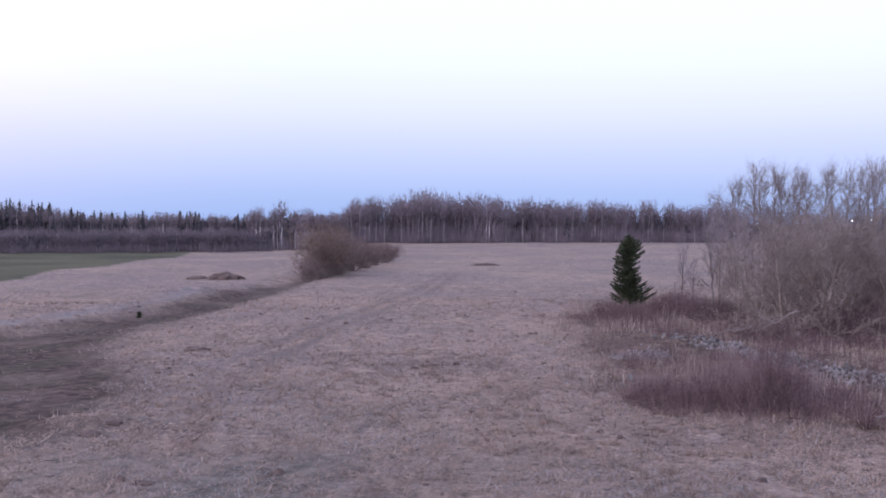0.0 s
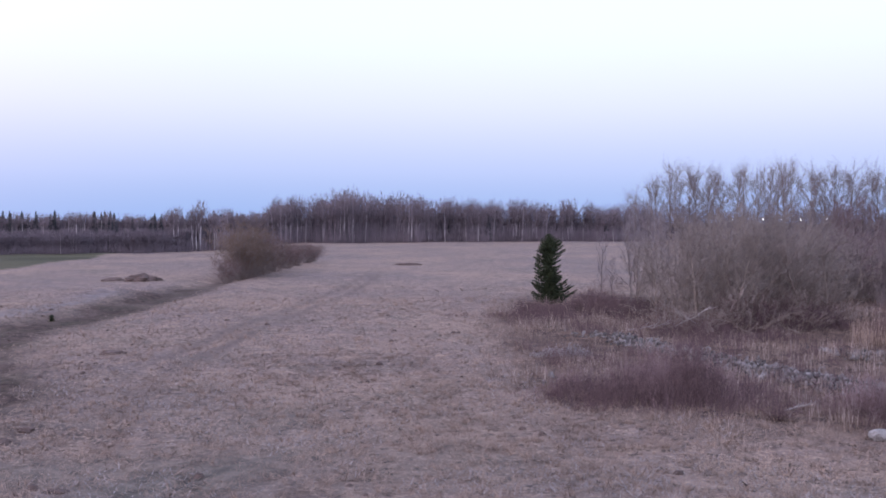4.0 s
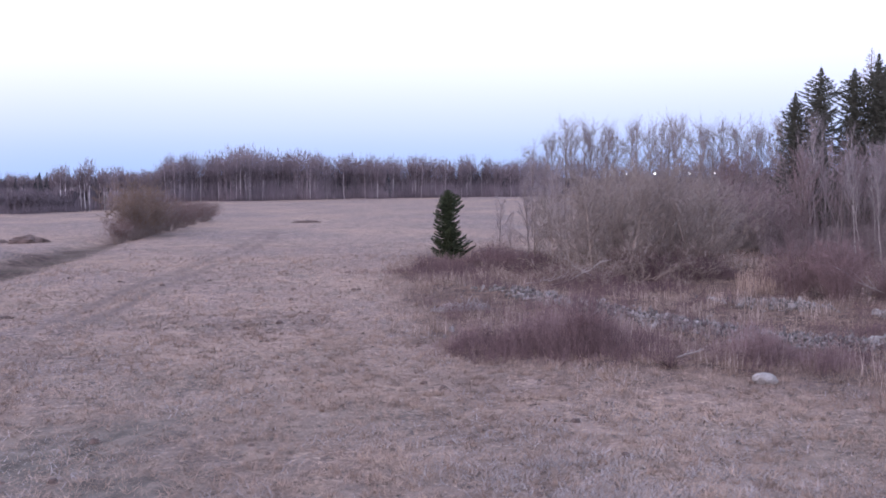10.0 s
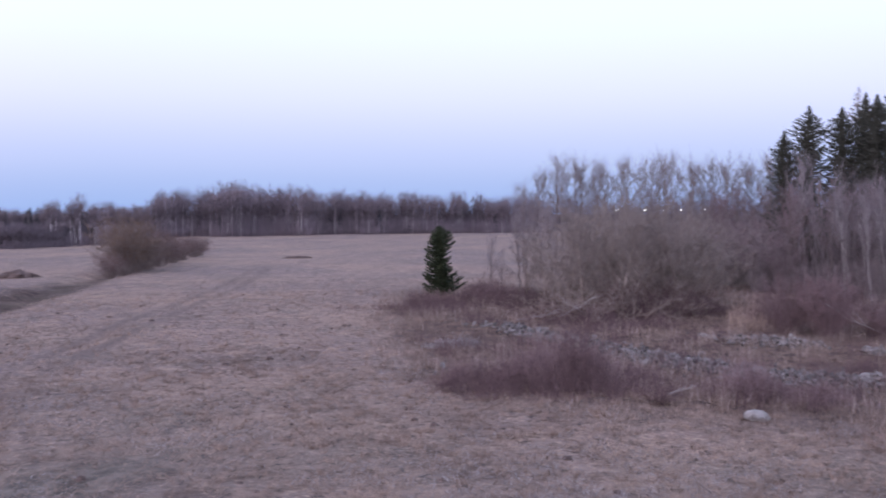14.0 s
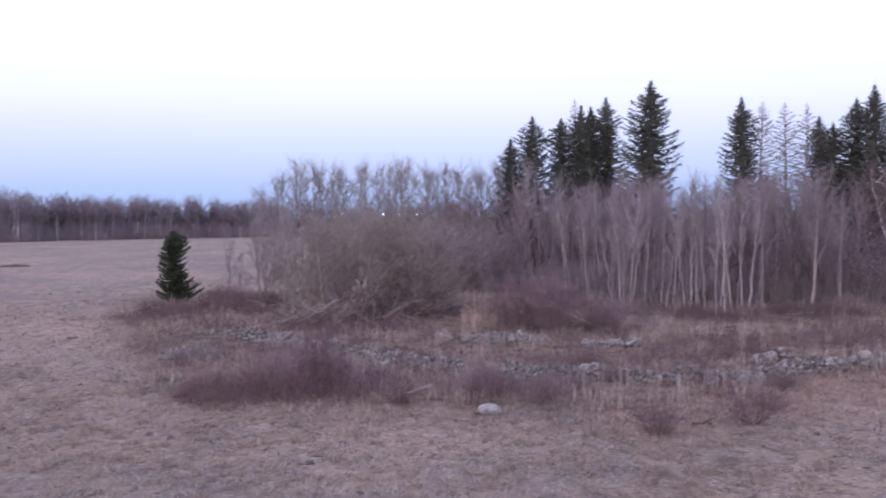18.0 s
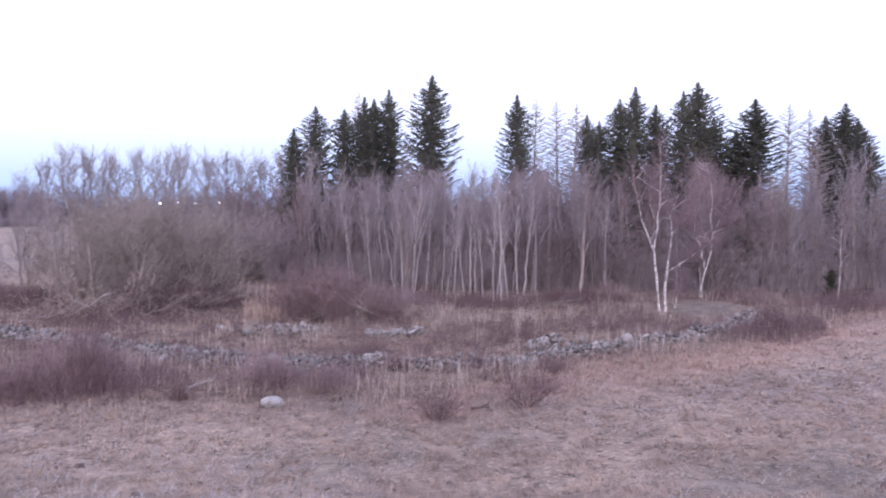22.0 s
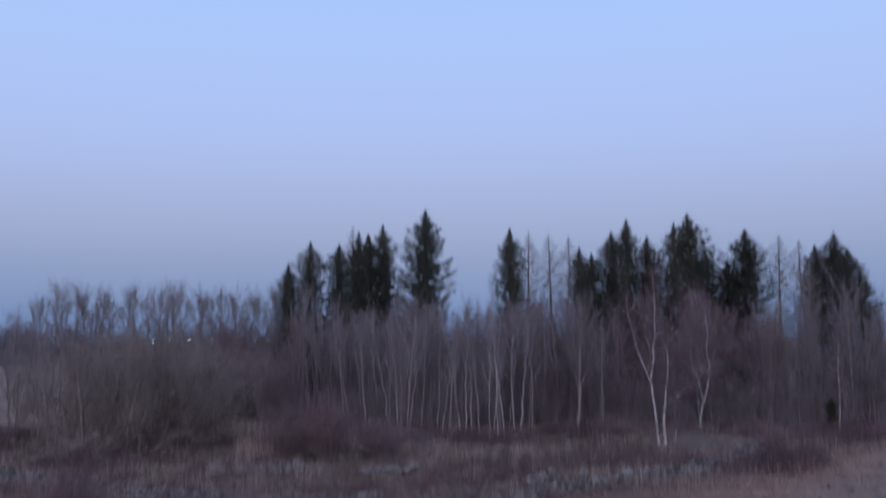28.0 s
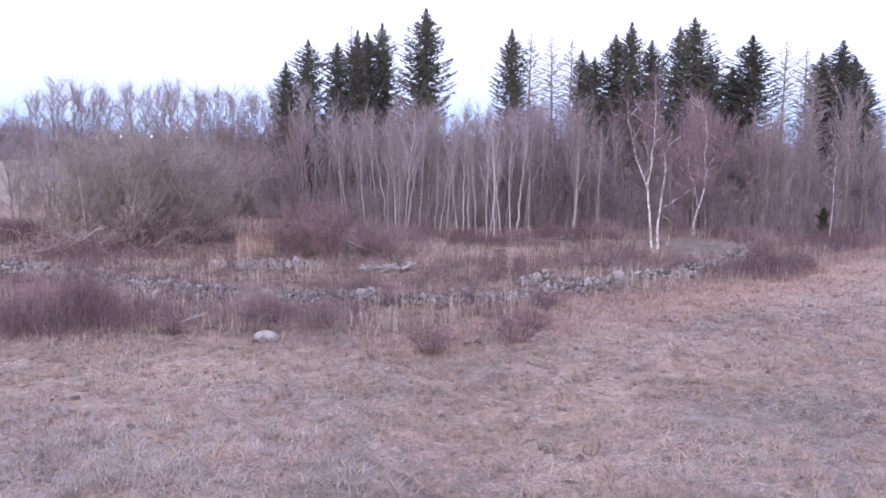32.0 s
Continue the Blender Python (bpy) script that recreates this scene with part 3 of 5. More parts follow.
# ---- far woods, beyond the meadow ----
def far_woods(name, rng, spots, heights, label, trunk_share=1.0, trunk_r=0.11, twigs=48, crown=0.15, wood=None, low=0.4, bark=None, under=12, fill=0.55):
    """Distant leafless woods: pale stems, lacy rounded crowns, underwood, and a dark sheet behind them for inner shade;
    too many to count.
    """
    n = len(spots)
    base = np.column_stack([spots, ground_z(spots[:, 0], spots[:, 1])])
    lean = rng.normal(0, 0.03, (n, 2))
    stems, haze, shade_sheet = Geo(), Geo(), Geo()
    keep = rng.random(n) < trunk_share
    top = base + np.column_stack([lean * heights[:, None], heights * 0.92])
    spikes(stems, base[keep], top[keep], trunk_r * rng.uniform(0.5, 1.2, keep.sum()))
    reach = crown * heights * rng.uniform(0.75, 1.3, n)
    mid = base + np.column_stack([lean * heights[:, None], heights * (1 + low) / 2])
    tall = heights * (1 - low) / 2
    for i in range(twigs):
        way = unit(rng.normal(0, 1, (n, 3)))
        out = way * (rng.random(n) ** 0.45)[:, None] * np.column_stack([reach, reach, tall])
        m = mid + out
        step = unit(out + rng.normal(0, 0.35, (n, 3)) * reach[:, None] + np.column_stack([0 * reach, 0 * reach, 0.7 * reach]))
        if i % 6 == 0:
            f = rng.uniform(0.3, 0.8, n)
            spikes(haze, base + (top - base) * f[:, None], m, 0.075)
        spikes(haze, m - step * (0.05 * heights)[:, None], m + step * (0.05 * heights * rng.uniform(0.5, 1.3, n))[:, None], 0.075 * rng.uniform(0.6, 1.4, n))
    for i in range(under):
        m = base + np.column_stack([rng.normal(0, 1.8, (n, 2)), np.zeros(n)])
        spikes(haze, m, m + np.column_stack([rng.normal(0, 0.6, (n, 2)), heights * rng.uniform(0.12, 0.62, n)]), 0.06)
    # upright dark sheet, painted as the shade where stems and twigs close up
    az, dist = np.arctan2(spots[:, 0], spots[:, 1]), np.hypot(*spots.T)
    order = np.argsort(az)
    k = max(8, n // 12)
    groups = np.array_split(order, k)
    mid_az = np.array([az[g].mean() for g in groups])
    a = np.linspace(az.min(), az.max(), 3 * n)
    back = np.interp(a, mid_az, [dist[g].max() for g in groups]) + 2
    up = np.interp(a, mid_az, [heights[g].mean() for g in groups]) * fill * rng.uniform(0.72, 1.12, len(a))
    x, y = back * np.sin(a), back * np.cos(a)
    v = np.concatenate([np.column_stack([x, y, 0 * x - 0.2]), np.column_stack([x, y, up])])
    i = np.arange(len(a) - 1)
    shade_sheet.add(v, np.column_stack([i, i + 1, len(a) + i + 1, len(a) + i]))
    root = tagged(new(name), label, "woods", kind="stuff")
    part("pale_trunks", stems.mesh("pale_trunks", bark or M_FARTRUNK), root, kind="stuff")
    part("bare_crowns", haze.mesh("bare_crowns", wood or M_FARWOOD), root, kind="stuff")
    part("dim_inside", shade_sheet.mesh("dim_inside", M_FARSHADE), root, kind="stuff")
    return root


def belt(rng, n, az0, az1, d0, d1, depth):
    """Spots in a belt between two bearings, its front edge from d0 to d1."""
    t = rng.random(n)
    az = np.radians(az0 + (az1 - az0) * t)
    d = d0 + (d1 - d0) * t + depth * rng.random(n) ** 1.3 + 2.5 * np.sin(t * 40)
    return np.column_stack([d * np.sin(az), d * np.cos(az)]), t


rng = np.random.default_rng(11)
spots, t = belt(rng, 900, -8.5, 17.5, 262, 316, 40)
tall = np.interp(-8.5 + 26 * t, (-8.5, -6.6, -5.2, -2.9, -0.8, 4, 6, 10.7, 15, 17.5), (9.2, 9.4, 12.4, 14.8, 16.0, 14.4, 13.3, 13.5, 12.6, 12.2)) + 0.6 * np.sin(t * 47 + 1) + 0.4 * np.sin(t * 113)
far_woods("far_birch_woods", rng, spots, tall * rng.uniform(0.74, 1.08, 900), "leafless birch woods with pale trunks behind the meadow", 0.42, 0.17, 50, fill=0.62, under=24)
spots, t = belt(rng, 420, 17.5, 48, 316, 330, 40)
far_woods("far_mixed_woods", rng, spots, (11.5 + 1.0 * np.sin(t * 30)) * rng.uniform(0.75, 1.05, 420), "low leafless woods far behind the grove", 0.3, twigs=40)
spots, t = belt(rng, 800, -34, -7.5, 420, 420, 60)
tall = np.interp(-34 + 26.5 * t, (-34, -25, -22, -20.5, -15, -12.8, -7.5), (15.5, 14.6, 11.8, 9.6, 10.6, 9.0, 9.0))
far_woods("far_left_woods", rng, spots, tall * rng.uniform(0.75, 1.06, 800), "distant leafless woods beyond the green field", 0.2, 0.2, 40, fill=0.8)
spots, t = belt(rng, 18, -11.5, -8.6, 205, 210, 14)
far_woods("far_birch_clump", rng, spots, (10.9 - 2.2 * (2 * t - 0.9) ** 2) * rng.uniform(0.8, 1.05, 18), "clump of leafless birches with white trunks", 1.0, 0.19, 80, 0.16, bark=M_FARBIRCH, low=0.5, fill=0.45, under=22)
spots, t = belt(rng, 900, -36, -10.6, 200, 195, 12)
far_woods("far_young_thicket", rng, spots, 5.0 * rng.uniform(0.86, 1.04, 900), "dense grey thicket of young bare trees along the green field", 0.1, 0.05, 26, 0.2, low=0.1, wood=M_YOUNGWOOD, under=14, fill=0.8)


def far_spruces():
    rng = np.random.default_rng(12)
    geo = Geo()
    az = np.concatenate([rng.uniform(-34, -22, 70), rng.uniform(-22, -8, 52), rng.uniform(-9, -5.5, 26), rng.uniform(-4, 17, 12)])
    for a in az:
        d = 424 + rng.uniform(0, 30) if a < -6 else 275 + 1.8 * a + rng.uniform(6, 36)
        h = float(np.interp(a, (-34, -25, -22.2, -20.8, -15, -12.8, -8, -4, -2, 17), (17, 16.2, 13.2, 10.6, 11.3, 9.6, 9.6, 10, 10.5, 9.5))) * rng.uniform(0.7, 1.04)
        x, y = polar(a, d)
        k = 130
        f = rng.random(k) ** 1.2
        ang = rng.uniform(0, 6.283, k)
        p = np.column_stack([np.full(k, x), np.full(k, y), (0.1 + 0.88 * f) * h])
        L = (0.25 * h * (1 - f) + 0.3) * rng.uniform(0.6, 1.15, k)
        spikes(geo, p, p + np.column_stack([np.cos(ang) * L, np.sin(ang) * L, -0.35 * L]), 0.28 + 0.12 * L)
        spikes(geo, [(x, y, 0)], [(x, y, h)], 0.3)
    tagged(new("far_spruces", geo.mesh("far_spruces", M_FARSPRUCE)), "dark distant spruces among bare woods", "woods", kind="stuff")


far_spruces()

# ---- street lamps far behind the grove ----
def street_lamp():
    root = tagged(new("street_lamp"), "lit street lamp on a tall grey pole behind the trees", "street lamp", "street lamps")
    pole = Geo()
    tube(pole, [(0, 0, 0), (0, 0, 3.5), (0, 0, 6.9)], [0.09, 0.075, 0.06], 8)
    part("pole", pole.mesh("pole", M_POLE, True), root)
    arm = Geo()
    tube(arm, [(0, 0, 6.9), (-0.2, -0.6, 7.15), (-0.3, -1.2, 7.2)], [0.05, 0.045, 0.04], 6)
    arm = part("arm", arm.mesh("arm", M_POLE, True), root)
    bm = bmesh.new()
    bmesh.ops.create_uvsphere(bm, u_segments=12, v_segments=8, radius=0.15)
    bmesh.ops.scale(bm, vec=(1, 1.3, 0.8), verts=bm.verts)
    me = bpy.data.meshes.new("lamp_glass")
    bm.to_mesh(me)
    bm.free()
    me.materials.append(M_LAMP)
    glass = part("lamp_glass", me, arm, "glowing white lamp")
    glass.location = (-0.3, -1.3, 7.02)
    return root


first = None
for az, d in ((21.03, 205), (21.75, 212), (23.4, 205), (24.4, 206), (25.4, 210), (26.76, 200)):
    m = Matrix.Translation((*polar(az, d), 0))
    if first is None:
        first = street_lamp()
        first.matrix_basis = m
    else:
        copy_thing(first, m)

# ---- the grove ----
rng = np.random.default_rng(21)


def stand(kinds, places, label, category, group, tilt=0.0):
    """Copies of a few built plants at places (x, y, height, width factor)."""
    for i, (x, y, h, w) in enumerate(places):
        ob, own = kinds[i % len(kinds)]
        m = at(x, y, rng.uniform(0, 6.28), h / own, h / own * w)
        if tilt:
            m = m @ Matrix.Rotation(rng.normal(0, tilt), 4, "X") @ Matrix.Rotation(rng.normal(0, tilt), 4, "Y")
        if i < len(kinds):
            ob.matrix_basis = m
            thing = ob
        else:
            thing = copy_thing(ob, m @ Matrix.Diagonal([1 / v for v in ob.scale] + [1]))
        tagged(thing, label, category, group)


# spruces at the back: bearing, height of the top above the eye line in degrees, distance
def spire(f):
    return (1.02 - math.exp(-(1 - f) / 0.17)) * min(1.0, 0.3 + 7 * (1 - f))


big = [(conifer("spruce", np.random.default_rng(s), 19, w, 0.15, 380, 13, M_DARKBARK, M_NEEDLE, 0.46, 0.05, shape=spire, gap=g, droop=0.45, twist=0.1, vary=(0.66, 1.12), hang=1.3, core=240), 19) for s, w, g in ((1, 5.9, 0.12), (2, 5.6, 0.2), (3, 6.2, 0.15), (4, 5.4, 0.3))]
TOPS = (
    (31.34, 4.7, 92, 0.85), (32.65, 6.05, 92, 1.0), (34.4, 5.9, 94, 0.9), (35.32, 6.6, 97, 0.8), (36.16, 6.5, 93, 0.95), (36.88, 7.0, 95, 0.9), (39.44, 7.95, 90, 1.0), (44.46, 6.75, 93, 0.9),
    (48.8, 5.6, 97, 0.8), (49.7, 5.2, 94, 0.95), (50.54, 6.5, 95, 0.95), (51.83, 7.15, 93, 0.9), (52.76, 6.1, 96, 0.95), (54.22, 6.9, 98, 0.8), (55.29, 7.3, 92, 1.15), (56.3, 5.3, 95, 1.0),
    (58.15, 6.25, 92, 1.3), (57.2, 4.6, 96, 1.1), (62.1, 5.2, 96, 1.0), (63.08, 5.85, 93, 1.25), (63.9, 4.9, 96, 1.2), (64.6, 3.6, 94, 1.1),
)
stand(big, [(*polar(a, d), 6.5 + d * math.tan(radians(e)), w) for a, e, d, w in TOPS], "tall dark green spruce behind bare trees", "spruce", "tall spruces")
larch = [(conifer("larch", np.random.default_rng(30 + s), 18, 4.6, 0.2, 190, 16, M_DEADTWIG, M_DEADTWIG, 0.5, 0.017, shape=spire, droop=0.15, hang=0.4), 18) for s in range(2)]
LARCH = ((45.76, 6.5, 94), (46.91, 6.35, 95), (47.99, 6.25, 94), (60.32, 5.9, 95), (61.47, 5.5, 90), (61.9, 4.2, 86), (35.0, 6.9, 98))
stand(larch, [(*polar(a, d), 6.5 + d * math.tan(radians(e)), 1.0) for a, e, d in LARCH], "bare grey larch with thin level branches", "larch", "bare larches")

# the row of bare trees behind the willows
rowt = [(bare_tree("bare_tree", np.random.default_rng(40 + s), 12, 0.10, 0.30, 0.21, 20, 4, M_GREYBARK, M_TWIGPALE, 0.0125, rise=1.25, last=2, loose=0.42, spray=500, limb=0.3, thin=0.017), 12) for s in range(3)]
places = []
for az in np.arange(16.4, 32.2, 0.55):
    d = rng.uniform(98, 116)
    e = 1.8 + 1.55 * min(1, (az - 16) / 2.5) + rng.uniform(-0.75, 0.1)
    places.append((*polar(az + rng.normal(0, 0.15), d), 6.5 + d * math.tan(radians(e)), rng.uniform(0.9, 1.15)))
stand(rowt, places, "tall bare grey tree with a twiggy crown", "tree", "row of bare trees", 0.02)

# pale slender trunks along the grove's edge: bearing, distance, lean in degrees, height
GROVE_WEST = (
    (31.36, 92, -2, 10.6), (31.72, 90, -2, 10.2), (32.36, 88, -2, 12.0), (33.0, 89, -3, 11.6), (33.98, 86, -17, 8.6), (34.51, 77.5, -6, 8.4), (34.85, 76.3, -7, 8.6), (35.5, 80, -6, 7.4), (35.91, 72.1, -6, 8.6),
    (36.6, 78, -2, 9.2), (37.24, 71.9, -7, 8.0), (37.28, 71.0, 2, 8.2), (37.82, 69.5, -1, 8.8), (38.30, 65.2, 3, 8.8), (38.41, 68.4, 9, 8.2), (39.13, 69.3, 4, 8.6), (32.0, 87, 1, 11.2), (33.5, 84, 4, 10.4),
)
GROVE_EAST = (
    (40.16, 69.2, 3, 8.8), (40.44, 67.1, 9, 8.4), (40.82, 69.2, 5, 8.2), (41.54, 65, -2, 7.8), (41.78, 65, 3, 8.5), (42.2, 66, -1, 8.0), (42.64, 64.9, -3, 8.0), (43.22, 63, 0, 8.2), (43.77, 62, 1, 8.3),
    (44.1, 67, -3, 8.4), (44.74, 68, 2, 8.8), (45.11, 66.1, 5, 8.8), (45.46, 76, 5, 9.0), (43.5, 68, 4, 8.2), (46.6, 74, 2, 9.0), (47.5, 75, -3, 9.2), (50.0, 72.4, -1, 8.0), (45.8, 70, -4, 8.6), (44.4, 72, 6, 8.8), (49.87, 69.5, -2, 3.0),
)
pale = [(bare_tree("slender_tree", np.random.default_rng(50 + s), 9, 0.047, 0.40, 0.19, 11, 4, M_PALEBARK, M_TWIGPALE, 0.008, 0.045, 2.3, last=2, loose=0.34, spray=160, limb=0.5, thin=0.013), 9) for s in range(7)]
for i, (az, d, lean, h) in enumerate(GROVE_WEST + GROVE_EAST):
    x, y = polar(az, d)
    ob, own = pale[i % 7]
    m = at(x, y) @ Matrix.Rotation(radians(-az), 4, "Z") @ Matrix.Rotation(radians(lean), 4, "Y") @ Matrix.Rotation(rng.uniform(0, 6.28), 4, "Z") @ Matrix.Diagonal((h / own, h / own, h / own, 1))
    if i < 7:
        ob.matrix_basis = m
        thing = ob
    else:
        thing = copy_thing(ob, m @ Matrix.Diagonal([1 / v for v in ob.scale] + [1]))
    tagged(thing, "leaning slender bare tree with a pale trunk" if abs(lean) > 4 else "slender bare tree with a pale grey trunk in the grove", "tree", "grove of slender trees")
slim = [(bare_tree("slender_tree", np.random.default_rng(57 + s), 9, 0.048, 0.34, 0.17, 9, 4, M_ASPEN, M_TWIG, 0.008, 0.05, 2.0, last=2, loose=0.4, spray=200, limb=0.45, thin=0.012), 9) for s in range(4)]
places = []
for i in range(46):
    az = rng.uniform(31, 49.8)
    d = 86 - 16.0 * min(1, max(0, (az - 31) / 8)) + 4 * max(0, (az - 46) / 3) + rng.random() ** 1.3 * 13
    places.append((*polar(az, d), (6.5 + d * math.tan(radians(2.0))) * rng.uniform(0.7, 1.05), rng.uniform(0.8, 1.3)))
stand(slim, places, "slender grey bare tree inside the grove", "tree", "grove of slender trees", 0.06)
# broad trees that fan out from low forks: bearing, distance, height
fan = [(bare_tree("fan_crowned_tree", np.random.default_rng(150 + s), 9, 0.075, 0.10, 0.36, 24, 4, M_GREYBARK, M_TWIGPALE, 0.009, 0.03, 2.6, last=2, loose=0.32, spray=500, limb=0.45, thin=0.014), 9) for s in range(2)]
tawny_fan = [(bare_tree("fan_crowned_tree", np.random.default_rng(158), 9, 0.075, 0.10, 0.36, 24, 4, M_WILLOWBARK, M_TWIGOLIVE, 0.009, 0.03, 2.2, last=2, loose=0.36, spray=500, limb=0.45, thin=0.014), 9)]
stand(tawny_fan, [(*polar(a, d), h, 1.0) for a, d, h in ((59.3, 78, 9.0), (60.4, 77, 7.4), (58.2, 79, 6.6))], "bare tawny tree whose many limbs fan upwards", "tree", "fan-crowned trees")
FANS = ((37.9, 66.5, 9.2), (48.7, 74, 9.3), (61.6, 80, 9.2), (39.6, 71, 9.0), (42.3, 72, 8.6), (63.9, 82, 10.6), (46.0, 78, 9.2), (36.2, 80, 8.6), (65.0, 80, 8.4))
stand(fan, [(*polar(a, d), h, 1.0) for a, d, h in FANS], "bare grey tree whose many limbs fan upwards", "tree", "fan-crowned trees")

# red-brown crowns behind the birches, and the bare wood at the far end
redt = [(bare_tree("red_twigged_tree", np.random.default_rng(60 + s), 10, 0.09, 0.15, 0.25, 16, 4, M_GREYBARK, M_TWIGRED, 0.0115, rise=1.5, last=2, loose=0.42, spray=250, limb=0.4, thin=0.015), 10) for s in range(3)]
places = []
for i in range(40):
    az = rng.uniform(46.5, 59.5)
    d = rng.uniform(73, 88)
    e = 2.9 - 0.09 * (az - 54) ** 2 * 0.6
    places.append((*polar(az, d), (6.5 + d * math.tan(radians(max(0.9, e)))) * rng.uniform(0.82, 1.02), rng.uniform(0.9, 1.2)))
for i in range(36):
    az, d = rng.uniform(31.5, 48), rng.uniform(82, 96)
    places.append((*polar(az, d), rng.uniform(7.0, 9.2), 1.2))
for i in range(16):
    places.append((*polar(rng.uniform(38, 47.5), rng.uniform(75, 84)), rng.uniform(8.4, 9.8), 1.2))
for i in range(12):
    places.append((*polar(rng.uniform(27.4, 32), rng.uniform(92, 100)), rng.uniform(7.2, 9.0), 1.2))
stand(redt, places, "bare tree with a dense reddish-brown twiggy crown", "tree", "red-twigged trees")
greyt = [(bare_tree("grey_tree", np.random.default_rng(70 + s), 9, 0.10, 0.2, 0.26, 15, 4, M_GREYBARK, M_TWIGPALE, 0.0125, rise=1.6, last=2, loose=0.4, spray=220, limb=0.45, thin=0.017), 9) for s in range(3)]
places = []
for i in range(44):
    az = rng.uniform(45.5, 74)
    places.append((*polar(az, rng.uniform(73, 80)), rng.uniform(2.6, 5.6), rng.uniform(1.1, 1.6)))
for i in range(34):
    az = rng.uniform(58.5, 76)
    d = rng.uniform(74, 90)
    places.append((*polar(az, d), (6.5 + d * math.tan(radians(1.5))) * rng.uniform(0.75, 1.1), rng.uniform(0.9, 1.2)))
for az, d, h in ((48.5, 69, 9.4), (14.3, 79, 4.8), (14.9, 75, 3.6), (16.0, 76, 6.9), (16.4, 72, 5.6), (17.3, 80, 7.6), (18.0, 73, 7.2)):
    places.append((*polar(az, d), h, 1.1))
stand(greyt, places, "bare grey-brown tree at the edge of the wood", "tree", "bare grey trees")

# willow bushes
willow = [(shrub("willow_bush", np.random.default_rng(80 + s), w, 7.2, 36, 4, M_WILLOWBARK, M_TWIGOLIVE, 0.0112, sp), 7.2) for s, w, sp in ((0, 8.0, 1.0), (1, 6.0, 0.85), (2, 9.5, 1.15), (3, 7.0, 1.0))]
WILLOW = ((19.6, 63, 5.4), (21.2, 61, 6.6), (22.9, 62, 6.4), (25.4, 64, 6.4), (26.7, 67, 5.8), (21.5, 68, 6.9), (25.0, 70, 6.9), (23.2, 72, 6.9), (19.6, 71, 6.2))
stand(willow, [(*polar(a, d), h, 1.0) for a, d, h in WILLOW], "large leafless willow bush of brown arching stems", "bush", "willow bushes")
crooked = [(bare_tree("crooked_willow", np.random.default_rng(190 + s), 7, 0.085, 0.08, 0.34, 20, 5, M_WILLOWBARK, M_TWIGOLIVE, 0.010, 0.09, r, last=3, loose=0.75, spray=900, limb=0.5, thin=0.016), 7) for s, r in enumerate((0.7, 1.1, 0.9))]
CROOKED = ((18.6, 60.5, 5.4), (19.9, 59, 6.2), (20.9, 63, 6.9), (22.1, 59.5, 6.5), (23.6, 60.5, 6.2), (24.4, 63, 7.0), (25.6, 61.5, 6.2), (26.9, 64.5, 5.9), (22.6, 66, 7.1), (18.9, 66, 6.2), (25.9, 69, 6.3), (17.5, 67, 4.6), (16.4, 70, 5.2))
stand(crooked, [(*polar(a, d), h, 1.0) for a, d, h in CROOKED], "crooked leafless willow with a brown tangled crown", "tree", "crooked willows")
splay = [(shrub("splayed_willow", np.random.default_rng(86 + s), 5.6, 2.6, 16, 2, M_WILLOWBARK, M_TWIGOLIVE, 0.011, 1.25), 2.6) for s in range(2)]
SPLAY = ((17.6, 57.5, 2.4), (19.4, 55.5, 2.2), (21.2, 57.0, 2.6), (22.8, 57.5, 2.8), (24.3, 58.5, 2.5), (25.8, 60.5, 2.4), (20.4, 56.0, 2.7))
stand(splay, [(*polar(a, d), h, 1.0) for a, d, h in SPLAY], "tangle of bare splayed stems at the foot of the willows", "bush", "splayed willows")

for az, d, rx, h in ((18.6, 60, 2.2, 1.7), (20.8, 59.5, 2.6, 2.2), (22.8, 60.5, 2.6, 2.4), (24.8, 62, 2.6, 2.2), (26.6, 64.5, 2.2, 1.8)):
    pts, edge = ellipse_points(rng, 1300, *polar(az, d - 1.5), rx, 1.6, radians(-az), 0.5)
    thicket("willow_shoots", rng, pts, 0.9 * h * edge, M_BRUSH, 4, 0.011, 0.6, "dark tangle of young shoots under the willows")

growth = [(shrub("undergrowth_bush", np.random.default_rng(180 + s), 4.6, 4.0, 26, 4, M_GREYBARK, m, 0.010, 0.9), 4.0) for s, m in enumerate((M_TWIG, M_TWIGRED, M_TWIG))]
places = []
for i in range(64):
    az = rng.uniform(33, 75)
    edge = float(np.interp(az, (33, 38, 42, 46, 50, 54, 58, 75), (82, 72, 69, 70, 72, 74, 74, 73)))
    places.append((*polar(az, edge + 9 * rng.random() ** 1.5), rng.uniform(1.8, 4.6) * (0.7 if az < 46 else 1.0), rng.uniform(0.9, 1.4)))
for i in range(12):
    places.append((*polar(rng.uniform(27.2, 31.5), rng.uniform(80, 92)), rng.uniform(3.5, 5.8), 1.0))
for i in range(10):
    places.append((*polar(rng.uniform(18.5, 29), rng.uniform(80, 96)), rng.uniform(3.8, 5.4), 1.1))
for x, y, h in ((33.2, 43.2, 1.7), (34.6, 42.0, 1.3), (32.6, 45.0, 2.0)):
    places.append((x, y, h, 1.2))
stand(growth, places, "leafless grey-brown bush in the undergrowth", "bush", "undergrowth bushes")

